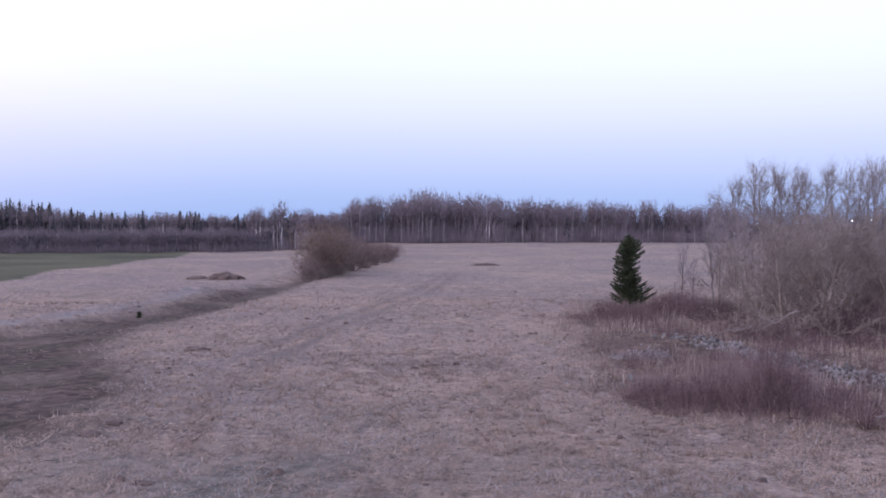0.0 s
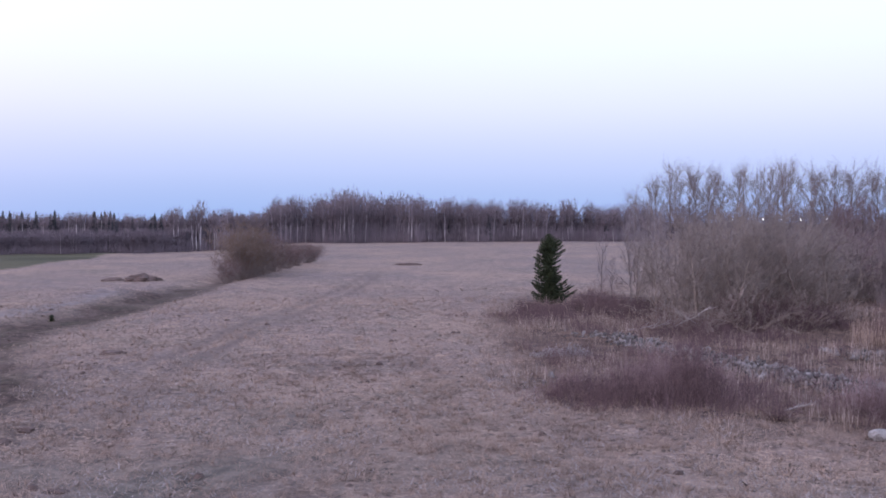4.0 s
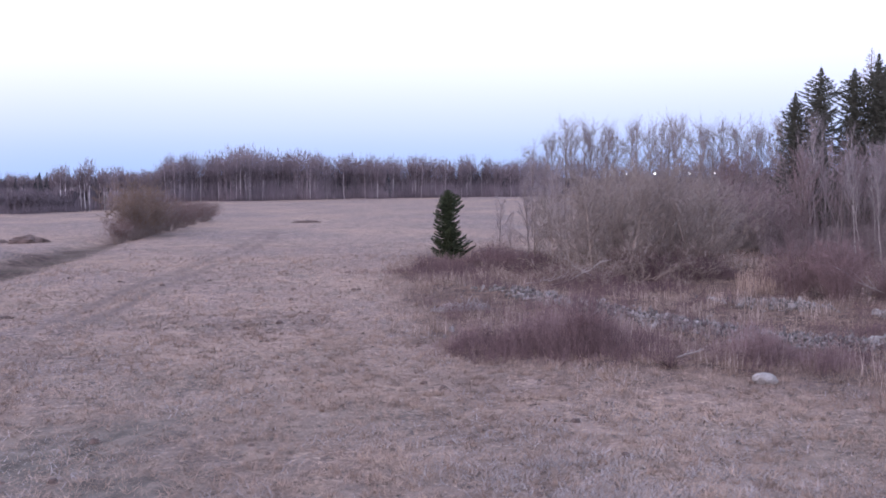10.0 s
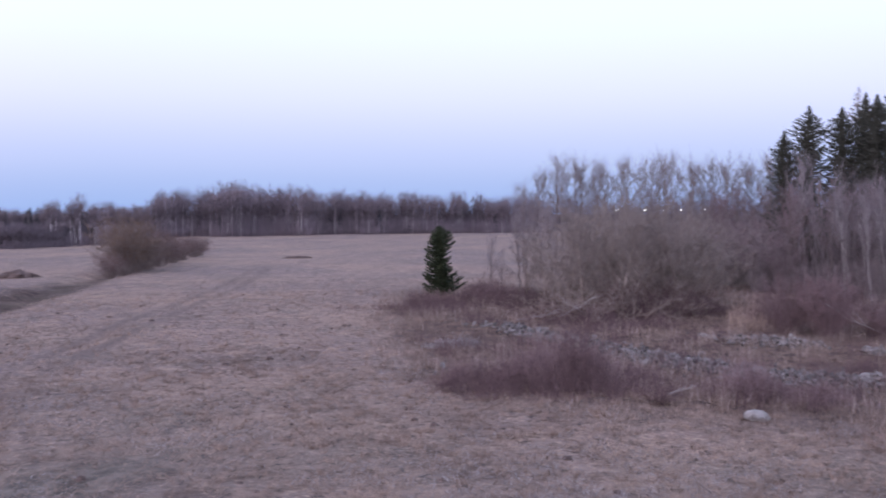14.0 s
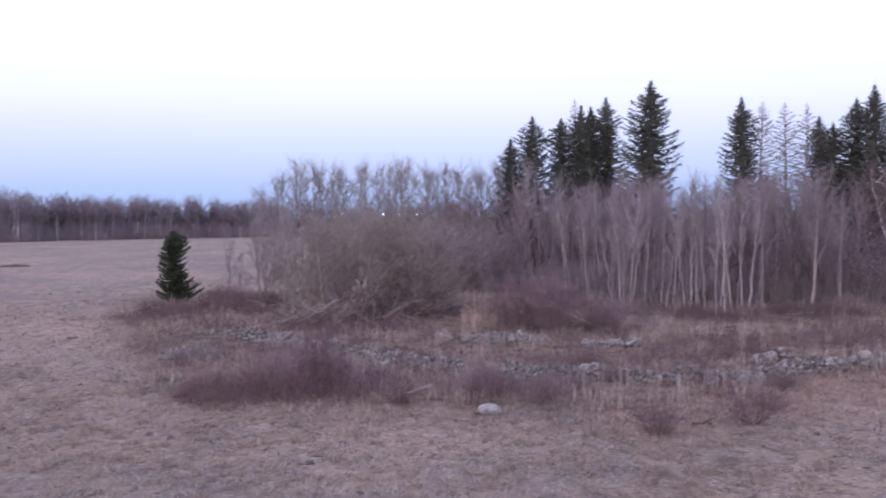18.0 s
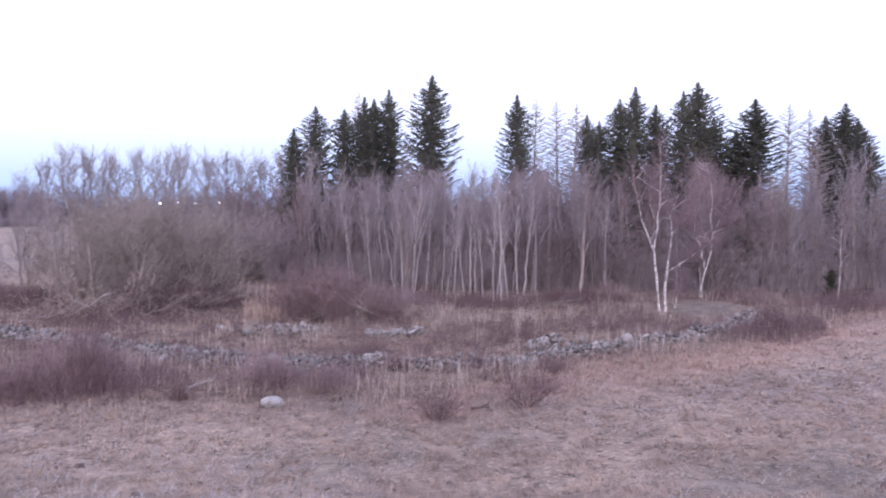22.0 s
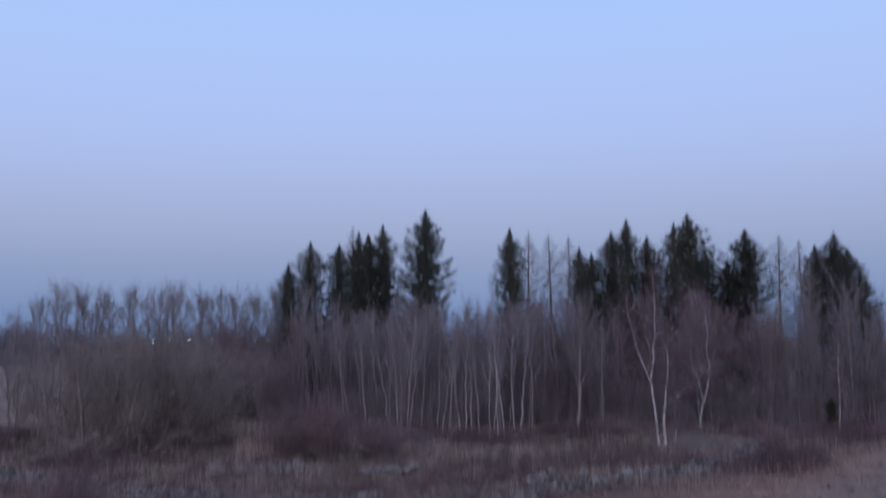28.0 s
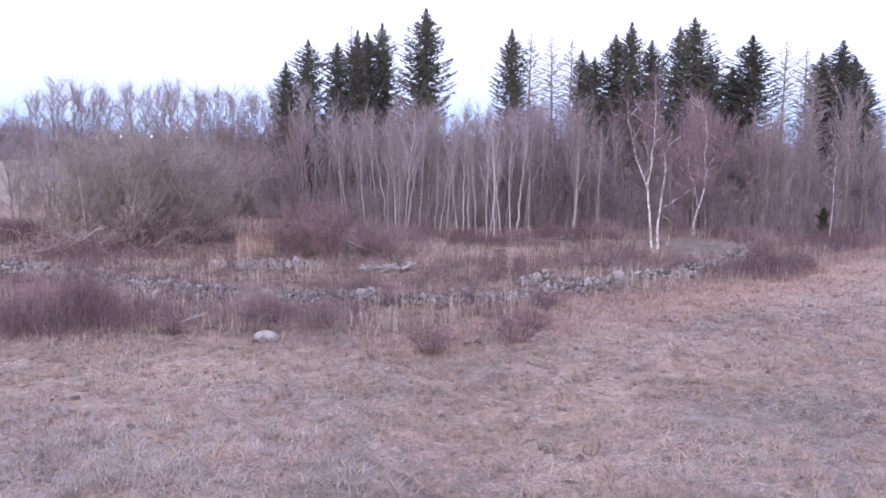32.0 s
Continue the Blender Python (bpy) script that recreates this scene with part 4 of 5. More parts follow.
# dense underwood that closes the grove
az = rng.uniform(29.5, 76, 3000)
d = 81 + 18 * rng.random(3000) - 6 * np.exp(-((az - 42) / 7) ** 2)
under = np.column_stack([d * np.sin(np.radians(az)), d * np.cos(np.radians(az))])
thicket("underwood", rng, under, 6.2, M_UNDER, 5, 0.02, 0.14, "dense reddish-brown underwood behind the grove", "underwood")
az = rng.uniform(29.5, 76, 2600)
d = 69 + 12 * rng.random(2600) + 9 * np.clip((37.5 - az) / 5, 0, 1)
thicket("low_underwood", rng, np.column_stack([d * np.sin(np.radians(az)), d * np.cos(np.radians(az))]), 2.6, M_UNDER, 4, 0.015, 0.25, "tangle of bare grey-brown saplings among the trunks", "underwood")

# the white birches
def forked_birch(name, stems, label):
    """A birch with stems given as bent paths (from the ground up) and their radii; each stem carries small side branches."""
    root = tagged(new(name), label, "birch", "white birches")
    g = np.random.default_rng(len(stems) * 7)
    crown, limbs = Geo(), Geo()
    for path, r in stems:
        q = np.asarray(path, float)
        s = np.linspace(0, 1, 14)
        fine = bent(q, s) + np.column_stack([g.normal(0, 0.03, (14, 2)), np.zeros(14)]) * (s[:, None] > 0)
        stem = Geo()
        tube(stem, fine, 0.86 * r * (1 - 0.85 * s), 8)
        part("stem", stem.mesh("stem", M_BIRCH, True), root)
        for u in g.uniform(0.35, 0.95, 5):
            p = bent(fine, [u])[0]
            w = unit(np.array([g.normal(0, 0.8), g.normal(0, 0.8), g.uniform(0.4, 1.1)]))
            k = np.linspace(0, 1, 5)
            tube(limbs, p + w * (k * g.uniform(0.7, 1.7))[:, None] + g.normal(0, 0.04, (5, 3)) * k[:, None], 0.26 * r * (1 - 0.8 * k) + 0.004, 5)
        n = 200
        u = g.uniform(0.3, 1.0, n)
        p = bent(fine, u)
        w = unit(g.normal(0, 0.6, (n, 3)) + [0, 0, 0.5])
        L = g.uniform(0.3, 1.3, n)
        spikes(crown, p, p + w * L[:, None], 0.010)
        for k in (0.4, 0.75):
            m = p + w * (L * k)[:, None]
            spikes(crown, m, m + unit(w + g.normal(0, 0.5, w.shape)) * (L * 0.6)[:, None], 0.008)
    part("limbwork", limbs.mesh("limbwork", M_BIRCH, True), root, kind="stuff")
    part("crown", crown.mesh("crown", M_TWIGRED), root, kind="stuff")
    return root


def turned(az):
    """Seen from the standing place, x runs to the right."""
    return Matrix.Rotation(radians(-az), 4, "Z")


b1 = forked_birch("birch", [
    ([(-0.25, 0, 0), (-0.45, 0.1, 2.4), (-0.62, 0.2, 4.0), (-1.35, 0.3, 5.4), (-1.55, 0.3, 6.6), (-1.95, 0.3, 8.0), (-2.1, 0.3, 9.3)], 0.099),
    ([(-0.62, 0.2, 4.0), (-0.4, 0.1, 5.6), (-0.25, 0, 7.4), (-0.25, 0, 9.2), (-0.35, 0, 10.9)], 0.073),
    ([(-0.42, 0.1, 5.5), (-0.85, 0.2, 6.6), (-0.95, 0.3, 8.0), (-1.3, 0.3, 9.0)], 0.033),
    ([(0.15, -0.3, 0), (0.12, -0.3, 1.5), (0.3, -0.3, 3.4), (0.45, -0.3, 5.0), (0.4, -0.3, 6.2), (0.8, -0.3, 7.4)], 0.106),
    ([(0.3, -0.3, 2.6), (1.3, -0.4, 3.3), (2.2, -0.5, 4.0), (3.0, -0.5, 4.6)], 0.040),
    ([(0.5, -0.3, 5.0), (1.1, -0.2, 5.6), (1.7, -0.1, 6.2)], 0.026),
    ([(0.7, 0.4, 0.2), (1.0, 0.4, 1.4), (1.2, 0.4, 2.4)], 0.040),
], "white-barked birch with several forked stems at the grove's edge")
x, y = polar(53.4, 61.0)
b1.matrix_basis = at(x, y) @ turned(53.4)
b2 = forked_birch("birch", [
    ([(0, 0, 0), (0.15, 0, 1.4), (0.6, 0, 2.8), (0.85, 0, 4.6), (0.6, 0, 5.4), (0.75, 0, 7.0), (0.6, 0, 8.6), (0.35, 0, 9.4)], 0.092),
    ([(0.85, 0, 4.6), (1.3, 0.1, 5.8), (1.9, 0.2, 6.8), (2.2, 0.2, 7.6)], 0.046),
    ([(0.9, 0, 4.7), (1.8, -0.2, 5.3), (2.9, -0.3, 5.8)], 0.033),
    ([(0.25, 0, 2.2), (0.05, 0, 3.6), (-0.5, 0, 5.0), (-0.45, 0, 6.2), (-0.75, 0, 7.2)], 0.046),
], "white-barked birch with spreading crooked branches at the grove's edge")
x, y = polar(55.5, 71.0)
b2.matrix_basis = at(x, y) @ turned(55.5)
b3 = forked_birch("birch", [([(0, 0, 0), (0.1, 0, 1.8), (0.15, 0, 3.6), (0.2, 0, 6.8)], 0.073)], "single thin white birch beside low brush")
x, y = polar(63.0, 70.5)
b3.matrix_basis = at(x, y) @ turned(63.0)

# the young spruce in the meadow
def lopsided(f):
    return float(np.interp(f, (0, 0.05, 0.2, 0.3, 0.38, 0.46, 0.52, 0.6, 0.66, 0.76, 0.86, 0.9, 0.94, 1), (0.75, 0.95, 1, 0.85, 0.7, 0.84, 0.62, 0.53, 0.66, 0.74, 0.62, 0.42, 0.24, 0.06)))


young = conifer("young_spruce", np.random.default_rng(5), 5.5, 3.3, 0.02, 320, 105, M_DARKBARK, M_NEEDLEYOUNG, 0.15, 0.03, lopsided, 0.45, 0.1, twist=0.22, vary=(0.74, 1.0), hang=1.0, core=300, fuzz=0.8)
young.matrix_basis = at(14.5, 73.6)
tagged(young, "young dark green spruce standing alone at the meadow's edge", "spruce")
x, y = polar(62.6, 71.5)
copy_thing(young, at(-21.3, 66.0, 2.0, 0.09, 0.16))["label"] = "tiny green seedling spruce beside the ditch"
small = copy_thing(young, at(x, y, 1.0, 0.42))
tagged(small, "small dark green spruce in the brush by the wood", "spruce")

# ---- brush and tall growth ----
for cx, cy, rx, ry, h, n in ((8.3, 34.4, 2.2, 1.7, 1.05, 1600), (10.6, 33.2, 2.9, 2.6, 1.6, 2900), (13.0, 33.4, 2.2, 1.9, 1.5, 1500)):
    pts, edge = ellipse_points(rng, n, cx, cy, rx, ry, -0.2, 0.5)
    thicket("brush", rng, pts, h * edge, M_BRUSH, 4, 0.010, 0.28, "dense patch of dark purple-brown bare brush in dry grass")
pts, edge = ellipse_points(rng, 2300, 11.2, 34.2, 4.9, 3.0, -0.2, 0.5)
thicket("brush", rng, pts, 2.0 * edge, M_PURPLE, 4, 0.008, 0.4, "wispy mauve brush standing over darker stems")
pts, edge = ellipse_points(rng, 2600, 11.8, 62.6, 4.6, 2.8, 0.1, 0.5)
thicket("brush", rng, pts, 1.1 * edge, M_BRUSH, 3, 0.012, 0.2, "low dark brush at the foot of the young spruce")
pts, edge = ellipse_points(rng, 3600, 17.6, 65.5, 4.4, 6.0, 0.1)
thicket("brush", rng, pts, 1.7 * edge, M_BRUSH, 3, 0.012, 0.2, "dark brush between the young spruce and the willows")
purple = [(shrub("purple_bush", np.random.default_rng(120 + i), 4.6, 2.8, 110, 4, M_PURPLE, M_PURPLE, 0.008), 2.8) for i in range(2)]
PURPLE = ((28.0, 45.8, 2.7, 0.85), (29.4, 44.2, 2.9, 0.85), (30.6, 45.6, 2.6, 0.85), (31.6, 42.8, 1.7, 1.0))
stand(purple, PURPLE, "rounded reddish-purple bare bush in the rough grass", "bush", "purple bushes")
pts, edge = ellipse_points(rng, 2600, 20.5, 51.5, 5.5, 2.2, -0.3)
thicket("brush", rng, pts, 1.0 * edge, M_BRUSH, 3, 0.011, 0.2, "low dark brush in front of the willows")
pts, edge = ellipse_points(rng, 2400, 18.0, 29.6, 3.7, 1.8, -0.35, 0.5)
thicket("brush", rng, pts, 1.15 * edge, M_PURPLE, 3, 0.009, 0.16, "dark purple brush before the stone wall")
lowly = [(shrub("small_bush", np.random.default_rng(130 + i), 2.3, 1.1, 60, 4, M_BRUSH, M_PURPLE, 0.005, 1.05), 1.2) for i in range(2)]
LOWLY = ((21.5, 21.3, 1.1, 1.2), (18.1, 21.6, 1.0, 1.0), (23.6, 22.6, 0.8, 1.0), (13.4, 29.6, 0.8, 1.1), (17.0, 29.4, 1.0, 1.1), (22.6, 29.6, 0.9, 1.1), (26.5, 24.9, 0.7, 1.0))
stand(lowly, LOWLY, "small purple-grey leafless bush in dry grass", "bush", "small bushes")
pts, edge = ellipse_points(rng, 3000, 44.8, 25.8, 5.0, 2.2, 0.1)
thicket("brush", rng, pts, 1.25 * edge, M_BRUSH, 3, 0.011, 0.2, "low purple-brown brush beside the stone wall")
pts, edge = ellipse_points(rng, 2600, 62.0, 30.5, 8.0, 2.6, 0.25)
thicket("brush", rng, pts, 1.2 * edge, M_BRUSH, 3, 0.012, 0.2, "low reddish brush along the wood's edge")
for az, d, rx, ry, h, label in ((59.6, 68.5, 3.2, 1.5, 1.5, "mauve-brown brush beside the birches"), (65.5, 68.0, 3.6, 1.4, 1.3, "mauve-brown brush at the foot of the wood"),
                                (49.5, 67.5, 3.4, 1.6, 1.3, "reddish brush spilling out of the grove"), (44.0, 64.0, 3.0, 1.2, 1.0, "reddish brush spilling out of the grove"), (38.0, 63.0, 2.6, 1.2, 1.1, "mauve brush among pale trunks")):
    x, y = polar(az, d)
    pts, edge = ellipse_points(rng, 1300, x, y, rx, ry, radians(-az))
    thicket("brush", rng, pts, h * edge, M_PURPLE, 4, 0.010, 0.4, label)
for az, d in ((39.6, 63.5), (42.0, 61.0), (44.6, 61.5), (47.2, 65.0), (50.0, 66.5), (57.4, 70.0)):
    pts, edge = ellipse_points(rng, 1100, *polar(az, d), 2.4, 1.5, radians(-az), 0.5)
    thicket("brush", rng, pts, 1.0 * edge, M_BRUSH, 4, 0.010, 0.4, "low dark reddish brush at the foot of the grove")
# bushes in the meadow, beside the ditch
ruddy = [(shrub("meadow_bush", np.random.default_rng(95 + s), 8.0, 6.0, 90, 6, M_GREYBARK, M_TWIGRUDDY, 0.014), 6.0) for s in range(2)]
MEADOW = ((-12.3, 115, 4.7, 1.0), (-11.6, 122, 3.7, 1.2), (-10.6, 129, 3.2, 1.3), (-9.8, 137, 3.0, 1.3), (-8.9, 145, 2.7, 1.3), (-8.2, 151, 2.2, 1.3), (-14.8, 104, 2.6, 1.0))
stand(ruddy, MEADOW, "leafless reddish-brown bush beside the ditch", "bush", "bushes by the ditch")
tawny = [(shrub("meadow_bush", np.random.default_rng(99), 7.0, 6.0, 90, 6, M_GREYBARK, M_TWIGTAWNY, 0.014), 6.0)]
stand(tawny, [(-13.9, 109, 5.9, 1.0), (-13.2, 112, 5.2, 1.0)], "tall leafless tawny bush beside the ditch", "bush", "bushes by the ditch")

WALL = ((14.0, 51.5), (15.6, 44.2), (17.5, 39.2), (18.8, 35.6), (20.2, 32.9), (22.8, 31.4), (24.6, 28.8), (26.8, 27.4), (30.4, 27.4), (34.8, 27.9), (38.8, 27.8), (45.2, 28.9), (51.5, 31.6))
# rank grass in the rough ground, with clumps of pale stalks
n = 95000
cand = np.column_stack([rng.uniform(5, 80, n), rng.uniform(19, 84, n)])
cand = cand[(roughness(cand[:, 0], cand[:, 1]) > rng.random(n)) & (np.hypot(cand[:, 0], cand[:, 1]) < 74)]
wall_x, wall_y = np.array([p[0] for p in WALL]), np.array([p[1] for p in WALL])
near = np.full(len(cand), 99.0)
for f in np.linspace(0, 12, 120):
    near = np.minimum(near, np.hypot(cand[:, 0] - np.interp(f, np.arange(13), wall_x), cand[:, 1] - np.interp(f, np.arange(13), wall_y)))
cand = cand[(near > 1.0 * rng.random(len(cand)) ** 1.0) & (lawn(cand[:, 0], cand[:, 1]) < 0.2 + 0.6 * rng.random(len(cand)))]
thicket("rank_grass", rng, cand, 0.22 + 0.5 * wave(cand[:, 0], cand[:, 1], 0.7, 9.0), M_DULL, 1, 0.011, 0.3, "rank dull mauve-brown grass round the stone wall", "grass")
clump = wave(cand[:, 0], cand[:, 1], 1.3, 1.0) * wave(cand[:, 0], cand[:, 1], 3.1, 4.0) * (0.4 + wave(cand[:, 0], cand[:, 1], 0.35, 14.0))
pts = cand[rng.random(len(cand)) < np.clip(clump * 3.0 - 0.62, 0, 0.95)]
pts = pts + rng.normal(0, 0.05, pts.shape)
thicket("tall_stalks", rng, pts, 0.5 + 0.7 * wave(pts[:, 0], pts[:, 1], 0.6, 19.0), M_TALLSTRAW, 1, 0.014, 0.13, "clumps of tall pale dry stalks round the stone wall", "grass")
seeds = np.column_stack([rng.uniform(8, 66, 900), rng.uniform(21, 62, 900)])
seeds = seeds[(roughness(seeds[:, 0], seeds[:, 1]) > 0.6) & (lawn(seeds[:, 0], seeds[:, 1]) < 0.3) & (wave(seeds[:, 0], seeds[:, 1], 0.5, 31.0) > 0.42)]
pts = np.repeat(seeds, 34, 0) + rng.normal(0, 0.32, (len(seeds) * 34, 2))
thicket("low_scrub", rng, pts, np.repeat(rng.uniform(0.5, 1.15, len(seeds)), 34), M_BRUSH, 3, 0.009, 0.24, "scattered low purple-brown scrub in the rough grass", "scrub")
pts, edge = ellipse_points(rng, 110, 26.7, 47.6, 1.35, 0.7, -0.8)
thicket("reeds", rng, pts, 2.1 * (0.6 + 0.5 * edge), M_REED, 1, 0.024, 0.1, "clump of tall pale straw-coloured reeds", "reeds")

pts, edge = ellipse_points(rng, 900, 9.5, 45.0, 1.6, 0.8, -0.1)
thicket("old_grass", rng, pts, 1.0 * edge, M_GREYSTRAW, 5, 0.02, 0.9, "pale grey heap of dead grass at the meadow's edge", "grass")


# ---- meadow grass ----
def blades(rng, n, az0, az1, d0, d1, tall, wide, material, name, label, clumpy=0.6, only=None, flat=(0.4, 2.6)):
    """Blades of dry grass, thinning out with distance."""
    az = np.radians(rng.uniform(az0, az1, n))
    d = d0 * (d1 / d0) ** rng.random(n)
    x, y = d * np.sin(az), d * np.cos(az)
    tuft = wave(x, y, 1.7, 3.0) * 0.6 + wave(x, y, 4.1, 8.0) * 0.6
    keep = rng.random(n) < (1 - clumpy) + clumpy * tuft * 1.4
    keep &= 0.96 * wet(x, y) < rng.random(n)
    masks = ground_masks(x, y)
    keep &= (masks[4] < 0.08 + 0.5 * rng.random(n)) & (0.6 * masks[5] < rng.random(n))
    if only is not None:
        keep &= only(x, y)
    x, y, d, tuft = x[keep], y[keep], d[keep], tuft[keep]
    k = len(x)
    a = rng.uniform(0, 6.283, k)
    lean = rng.uniform(*flat, k)
    h = tall * rng.uniform(0.3, 1.0, k) * (0.5 + tuft) / (0.6 + 0.4 * lean ** 1.15)
    base = np.column_stack([x, y, ground_z(x, y) - 0.01])
    tip = base + np.column_stack([np.cos(a) * lean * h, np.sin(a) * lean * h, h])
    half = (wide * (0.5 + d / 45))[:, None] * np.column_stack([-np.sin(a), np.cos(a), np.zeros(k)])
    v = np.stack([base - half, base + half, tip], 1)
    geo = Geo().add(v, np.arange(3 * k).reshape(-1, 3))
    return tagged(new(name, geo.mesh(name, material)), label, "grass", kind="stuff")


def tussocks(rng, n, az0, az1, d0, d1, name, label, tall=0.42, lying=0.9, clump=0.09, material=M_STRAW, m=11, scale=0.25):
    """Tufts of longer grass, each a spray of blades."""
    az = np.radians(rng.uniform(az0, az1, n))
    d = np.sqrt(rng.uniform(d0 ** 2, d1 ** 2, n))
    x, y = d * np.sin(az), d * np.cos(az)
    keep = (rng.random(n) < wave(x, y, scale, 6.0) ** 1.5 * 2.0) & (wet(x, y) < 0.3) & (ground_masks(x, y)[5] < 0.2 + 0.4 * rng.random(n))
    x, y = x[keep], y[keep]
    k = len(x)
    x, y = np.repeat(x, m), np.repeat(y, m)
    h = np.repeat(rng.uniform(0.3 * tall, tall, k), m) * rng.uniform(0.5, 1.1, k * m)
    a = rng.uniform(0, 6.283, k * m)
    x, y = x + np.cos(a) * rng.uniform(0, clump, k * m), y + np.sin(a) * rng.uniform(0, clump, k * m)
    base = np.column_stack([x, y, ground_z(x, y) - 0.02])
    lean = rng.uniform(0.1, lying, k * m)
    tip = base + np.column_stack([np.cos(a) * lean * h, np.sin(a) * lean * h, h])
    geo = Geo()
    spikes(geo, base, tip, 0.007)
    return tagged(new(name, geo.mesh(name, material)), label, "grass", kind="stuff")


blades(rng, 300000, -31, 72, 14, 95, 0.30, 0.010, M_STRAW, "matted_grass", "flattened matted straw of the dry meadow", 0.7, flat=(2.0, 7.0))
blades(rng, 130000, -31, 72, 14, 80, 0.20, 0.008, M_STRAW, "meadow_grass", "short dry grass of the meadow", 0.8)
blades(rng, 90000, -31, 72, 13, 42, 0.22, 0.010, M_GREYSTRAW, "bleached_grass", "grey bleached grass lying in patches in the meadow", 0.6, lambda x, y: wave(x, y, 0.42, 17.0) * wave(x, y, 1.1, 2.0) > 0.16 + 0.2 * rng.random(len(x)), (0.8, 5.0))
blades(rng, 36000, 8, 36, 13, 27, 0.26, 0.010, M_GREYSTRAW, "bleached_grass", "pale bleached grass lying in the near meadow", 0.7, lambda x, y: (np.exp(-((x - 7.2) / 3.6) ** 2 - ((y - 18.5) / 3.6) ** 2) > rng.random(len(x))) & (wave(x, y, 2.1, 5.0) > 0.35), (0.6, 4.0))
tussocks(rng, 5200, -31, 72, 15, 80, "tussocks", "tufts of pale dry grass standing in the meadow")
tussocks(rng, 2600, -31, 72, 13.5, 40, "warm_tufts", "warm straw-coloured tufts of grass standing in the meadow", 0.36, 0.8, 0.15, M_TUFT, 20, 0.9)
tussocks(rng, 1500, -31, 72, 13.5, 46, "dark_tufts", "dull brown tufts of old grass in the meadow", 0.3, 1.2, 0.2, M_DULL, 24, 1.3)
tussocks(rng, 6500, -31, 72, 14, 46, "low_tufts", "low flattened tufts of bleached grass in the meadow", 0.15, 3.0, 0.14)
blades(rng, 150000, 22, 70, 20, 66, 0.24, 0.008, M_RUST, "rusty_grass", "rust-coloured dry grass by the stone wall", 0.7,
       lambda x, y: ground_masks(x, y)[3] > rng.random(len(x)) * 0.8)

# ---- earth mounds by the ditch ----
def mound(x, y, w, dpt, h, label, name="earth_mound", material=M_SOIL):
    bm = bmesh.new()
    bmesh.ops.create_icosphere(bm, subdivisions=4, radius=1)
    for v in bm.verts:
        k = 1 + 0.35 * noise.noise(v.co * 1.7 + Vector((x, y, 0))) + 0.15 * noise.noise(v.co * 5.0)
        v.co = Vector((v.co.x * w / 2 * k, v.co.y * dpt / 2 * k, v.co.z * h * k))
    me = bpy.data.meshes.new(name)
    bm.to_mesh(me)
    bm.free()
    me.materials.append(material)
    ob = tagged(new(name, me), label, "mound")
    ob.location = (x, y, float(ground_z(x, y)) - 0.05)
    return ob


mound(-23.6, 102, 3.9, 2.4, 0.8, "heap of dug brown earth beside the ditch")
mound(-26.8, 103, 2.2, 1.6, 0.4, "small heap of dug brown earth beside the ditch")
mound(6.4, 139, 4.4, 2.0, 0.4, "low dark tussock heap in the open meadow")
for x, y, w, h in ((-10.8, 28.7, 0.8, 0.16), (-10.3, 29.5, 0.6, 0.12), (-7.4, 23.1, 0.75, 0.12), (-12.2, 46.4, 1.2, 0.25), (-9.6, 21.6, 0.5, 0.1)):
    mound(x, y, w, w * 0.7, h, "small dark heap of fresh earth in dry grass", "molehill")
mound(9.5, 45.6, 2.3, 1.3, 0.55, "grey heap of old grass and stones", material=M_DULL)

# ---- stones ----
def stone_mesh(seed, name="stone", material=None, rough=0.5, detail=2):
    bm = bmesh.new()
    bmesh.ops.create_icosphere(bm, subdivisions=detail, radius=1)
    for v in bm.verts:
        k = 1 + rough * noise.noise(v.co * 1.3 + Vector((seed * 7.1, 0, 0))) + rough * 0.5 * noise.noise(v.co * 3.0 + Vector((0, seed * 3.3, 0)))
        v.co = v.co * k
    me = bpy.data.meshes.new(name)
    bm.to_mesh(me)
    bm.free()
    me.materials.append(material or M_STONE)
    return me


def lone_stone(name, x, y, size, label, seed, material=M_STONE):
    ob = tagged(new(name, stone_mesh(seed, name, material, 0.22, 3)), label, "stone")
    ob.scale = size
    ob.location = (x, y, float(ground_z(x, y)) + size[2] * 0.35)
    return ob


lone_stone("boulder", 15.4, 26.8, (0.38, 0.32, 0.25), "pale grey rounded boulder at the edge of the meadow", 3, M_BOULDER)
lone_stone("stone", 7.7, 38.5, (0.13, 0.12, 0.20), "small white stone beside the dark brush", 5, M_BOULDER)
lone_stone("stone", 7.15, 37.2, (0.11, 0.1, 0.12), "small white stone beside the dark brush", 6, M_BOULDER)



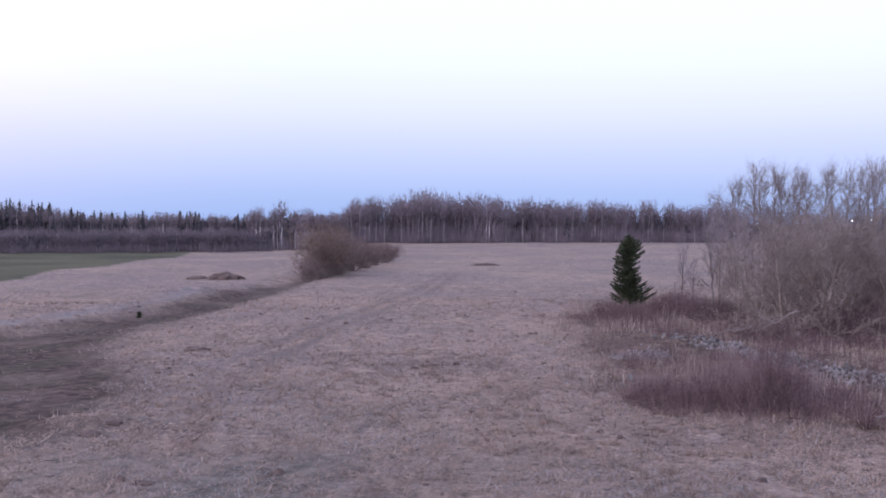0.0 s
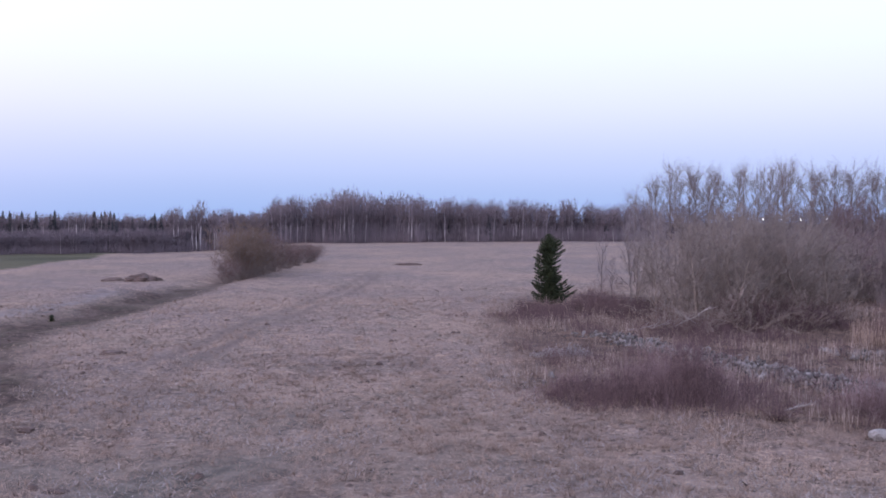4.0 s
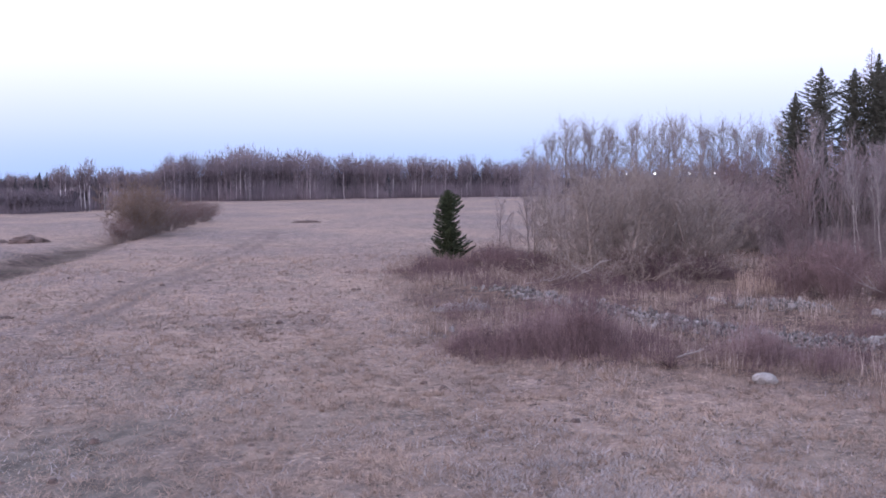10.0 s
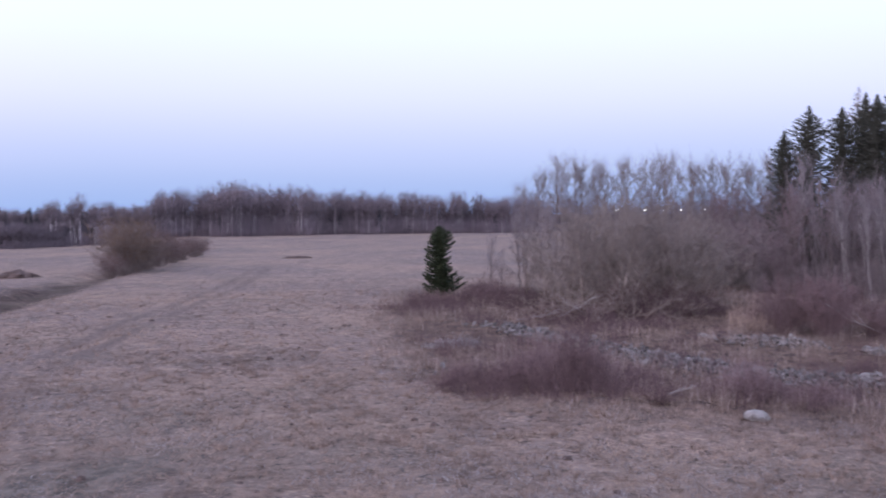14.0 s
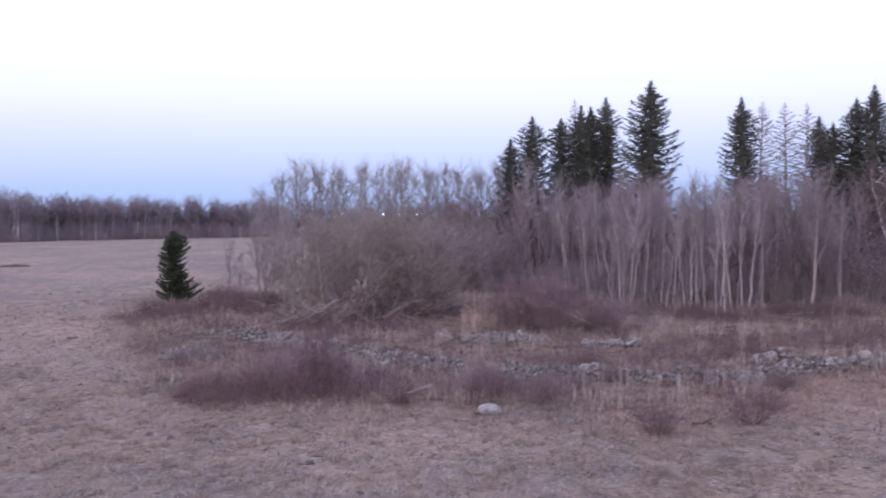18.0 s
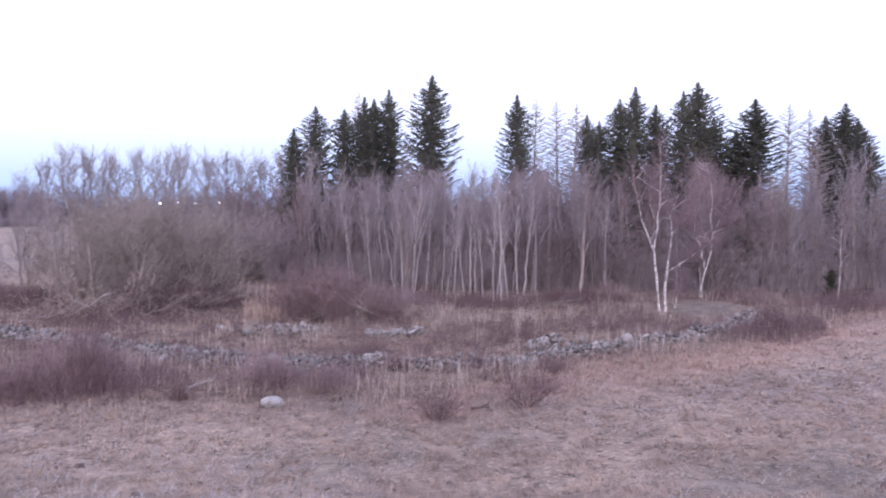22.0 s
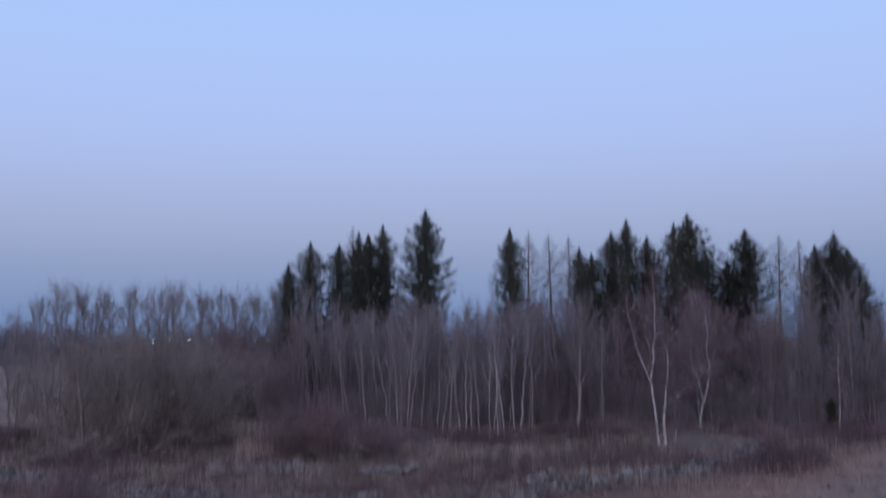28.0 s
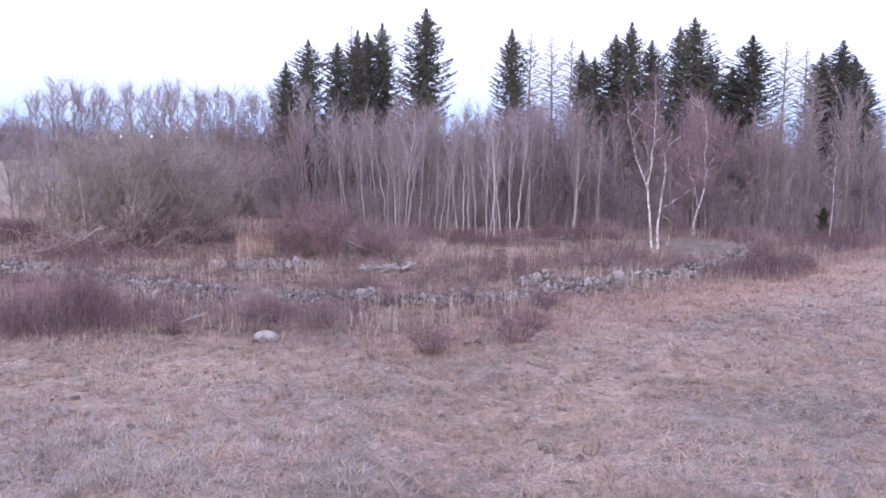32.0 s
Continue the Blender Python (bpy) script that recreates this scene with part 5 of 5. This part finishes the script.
def stone_wall(name, line, count, spread, high, label, seed, smallest=0.07, largest=0.24):
    root = tagged(new(name), label, "stone wall", kind="structure")
    g = np.random.default_rng(seed)
    kinds = [stone_mesh(seed + s, rough=0.9, detail=1 + s % 2) for s in range(7)]
    line = np.asarray(line)
    reach = np.concatenate([[0], np.cumsum(np.hypot(*np.diff(line, axis=0).T))])
    for i in range(count):
        s = g.uniform(0, reach[-1])
        if i % 3 and wave(np.array(s), np.array(0.0), 1.7, seed * 1.0) < g.random() * 0.9:
            s = (s + g.uniform(0.6, 1.8)) % reach[-1]
        x, y = np.interp(s, reach, line[:, 0]), np.interp(s, reach, line[:, 1])
        u = g.normal(0, spread) + 0.35 * math.sin(s * 0.9)
        x, y = x + u * g.uniform(-1, 1), y + u
        r = smallest + (largest - smallest) * g.random() ** 2
        pile = high * (0.4 + 0.8 * wave(np.array(s), np.array(0.0), 0.9, seed)) * math.exp(-(u / (spread * 1.3)) ** 2)
        ob = part("stone", kinds[i % 7], root)
        ob.matrix_basis = Matrix.LocRotScale((x, y, float(ground_z(x, y)) + r * 0.3 + pile * g.random()), Euler(g.uniform(0, 6.28, 3)), (r * g.uniform(0.8, 1.4), r, r * g.uniform(0.6, 1.0)))
    return root


stone_wall("stone_wall", WALL[:6], 290, 0.9, 0.15, "low spread wall of grey field stones sunk in rough grass", 100, 0.05, 0.17)
stone_wall("stone_wall", WALL[5:], 300, 0.42, 0.45, "tumbled dry wall of grey field stones beside the meadow", 130, 0.06, 0.19)
stone_wall("stone_heap", ((30.2, 29.6), (32.3, 29.6)), 90, 0.5, 0.6, "heap of grey field stones on the old wall", 150, 0.06, 0.19)
stone_wall("stone_heap", ((24.2, 43.5), (26.4, 41.8)), 110, 1.0, 0.25, "spread heap of grey field stones in rough grass", 160, 0.06, 0.19)
stone_wall("stone_heap", ((27.1, 37.6), (28.4, 36.8), (30.2, 37.1)), 60, 0.5, 0.3, "short remnant of a grey field stone wall in rough grass", 210, 0.07, 0.22)
stone_wall("stone_heap", ((11.5, 52.5), (14.5, 51.0)), 60, 0.7, 0.12, "scatter of pale field stones below the willows", 175, 0.05, 0.15)
stone_wall("stone_heap", ((64, 31.2), (68, 32.6)), 50, 0.6, 0.4, "small heap of grey field stones near the wood", 190, 0.07, 0.22)
lone_stone("stone", 23.0, 32.0, (0.34, 0.28, 0.24), "pale rounded stone on the old wall", 8, M_BOULDER)
lone_stone("stone", 19.6, 34.2, (0.16, 0.14, 0.26), "upright pale stone in the old wall", 9, M_BOULDER)
lone_stone("stone", 35.0, 28.0, (0.36, 0.3, 0.42), "large rounded stone on the old wall", 10, M_BOULDER)

def rubble(rng, n, line, spread):
    """Small broken stones strewn along the old wall."""
    geo = Geo()
    line = np.asarray(line)
    f = rng.uniform(0, len(line) - 1, n)
    k = np.arange(len(line))
    u = rng.normal(0, spread, (n, 2))
    x, y = np.interp(f, k, line[:, 0]) + u[:, 0], np.interp(f, k, line[:, 1]) + u[:, 1]
    r = 0.045 + 0.1 * rng.random(n) ** 2
    pile = 0.3 * rng.random(n) * np.exp(-(u ** 2).sum(1) / (spread * 0.9) ** 2)
    z = ground_z(x, y) + r * 0.5 + pile
    shape = np.array([(1, 0, 0), (0, 1, 0), (-1, 0, 0), (0, -1, 0), (0, 0, 1), (0, 0, -1)], float)
    v = np.column_stack([x, y, z])[:, None] + shape[None] * r[:, None, None] * rng.uniform(0.6, 1.5, (n, 6, 1)) + rng.normal(0, 0.25, (n, 6, 3)) * r[:, None, None]
    base = np.arange(n)[:, None] * 6
    geo.add(v, np.concatenate([base + t for t in ([0, 1, 4], [1, 2, 4], [2, 3, 4], [3, 0, 4], [1, 0, 5], [2, 1, 5], [3, 2, 5], [0, 3, 5])]))
    tagged(new("stone_rubble", geo.mesh("stone_rubble", M_RUBBLE)), "small grey broken stones strewn along the old wall", "rubble", kind="stuff")


rubble(rng, 2600, WALL[:6], 0.75)
rubble(rng, 1900, WALL[5:], 0.42)
rubble(rng, 500, ((24.0, 43.8), (25.2, 43.0), (26.4, 41.8)), 0.9)

# ---- fallen wood ----
def dead_branch(x, y, az, span, rise, label, seed, bark=M_ASPEN):
    """A bleached fallen branch with forked side limbs."""
    g = np.random.default_rng(seed)
    root = tagged(new("dead_branch"), label, "branch", "fallen branches")
    t = np.linspace(0, 1, 8)
    q = np.column_stack([span * (t - 0.5), 0.15 * np.sin(t * 5) * span * 0.2, 0.08 + rise * t ** 1.4])
    main = Geo()
    q += g.normal(0, 0.035 * span, (8, 3)) * t[:, None]
    tube(main, q, 0.045 * (1 - 0.8 * t) + 0.008, 6)
    part("main_limb", main.mesh("main_limb", bark, True), root)
    for i in range(5):
        p = bent(q, [0.3 + 0.14 * i])[0]
        w = unit(np.array([0.7, g.normal(0, 0.4), g.uniform(0.1, 1.0)]))
        L = span * g.uniform(0.2, 0.4)
        side = Geo()
        k = np.linspace(0, 1, 5)
        tube(side, p + w * (k * L)[:, None] + g.normal(0, 0.03, (5, 3)) * k[:, None], 0.022 * (1 - 0.8 * k) + 0.005, 5)
        part("side_limb", side.mesh("side_limb", bark, True), root)
    root.matrix_basis = Matrix.Translation((x, y, float(ground_z(x, y)))) @ turned(az)
    return root


dead_branch(30.9, 43.4, 35.8 + 180, 3.6, 1.5, "bleached fallen branch leaning on the purple bush", 1, M_PALEBARK)
dead_branch(18.3, 53.0, 18.8, 3.2, 1.6, "bleached dead branches at the foot of the willow", 2, M_PALEBARK)
dead_branch(19.4, 53.4, 20.0 + 150, 2.8, 1.3, "bleached dead branches at the foot of the willow", 3, M_PALEBARK)
dead_branch(16.7, 54.2, 17.0, 2.6, 0.5, "bleached dead branches at the foot of the willow", 4, M_PALEBARK)
for i, (az, d, span, rise, turn) in enumerate(((20.6, 56.5, 2.4, 0.9, 0), (21.9, 57.2, 2.8, 1.2, 170), (23.1, 57.0, 2.6, 0.8, 20), (24.6, 58.5, 2.8, 1.1, 200), (25.8, 60.0, 2.4, 0.8, 0))):
    dead_branch(*polar(az, d), az + turn, span, rise, "tangled brown dead branches at the foot of the willow", 20 + i, M_WILLOWBARK)
dead_branch(45.5, 42.5, 46.0, 3.4, 0.5, "grey fallen branch in the grass before the grove", 5)
dead_branch(14.6, 30.6, 24.0, 0.9, 0.35, "short bleached branch lying in rough grass", 7, M_PALEBARK)
dead_branch(19.9, 21.7, 42.0, 0.6, 0.06, "short dark branch lying in the grass", 6, M_DARKBARK)

# ---- small clods scattered in the meadow ----
def clods(rng, n):
    geo = Geo()
    az = np.radians(rng.uniform(-30, 70, n))
    d = np.sqrt(rng.uniform(17 ** 2, 75 ** 2, n))
    x, y = d * np.sin(az), d * np.cos(az)
    for cx, cy in zip(x[roughness(x, y) < 0.3], y[roughness(x, y) < 0.3]):
        r = rng.uniform(0.06, 0.16)
        a = np.linspace(0, 6.283, 6, endpoint=False)
        z = float(ground_z(cx, cy))
        ring = np.column_stack([cx + r * 1.3 * np.cos(a) * rng.uniform(0.7, 1.2, 6), cy + r * np.sin(a) * rng.uniform(0.7, 1.2, 6), np.full(6, z - 0.02)])
        upper = np.column_stack([cx + r * 0.7 * np.cos(a), cy + r * 0.6 * np.sin(a), z + r * rng.uniform(0.5, 0.9, 6)])
        f = [(i, (i + 1) % 6, 6 + (i + 1) % 6, 6 + i) for i in range(6)]
        geo.add(np.concatenate([ring, upper]), f)
        geo.f.append(np.arange(6, 12)[None] + geo.n - 12)
    tagged(new("earth_clods", geo.mesh("earth_clods", M_SOIL)), "dark clods of earth scattered in the meadow", "earth", kind="stuff")


clods(rng, 220)
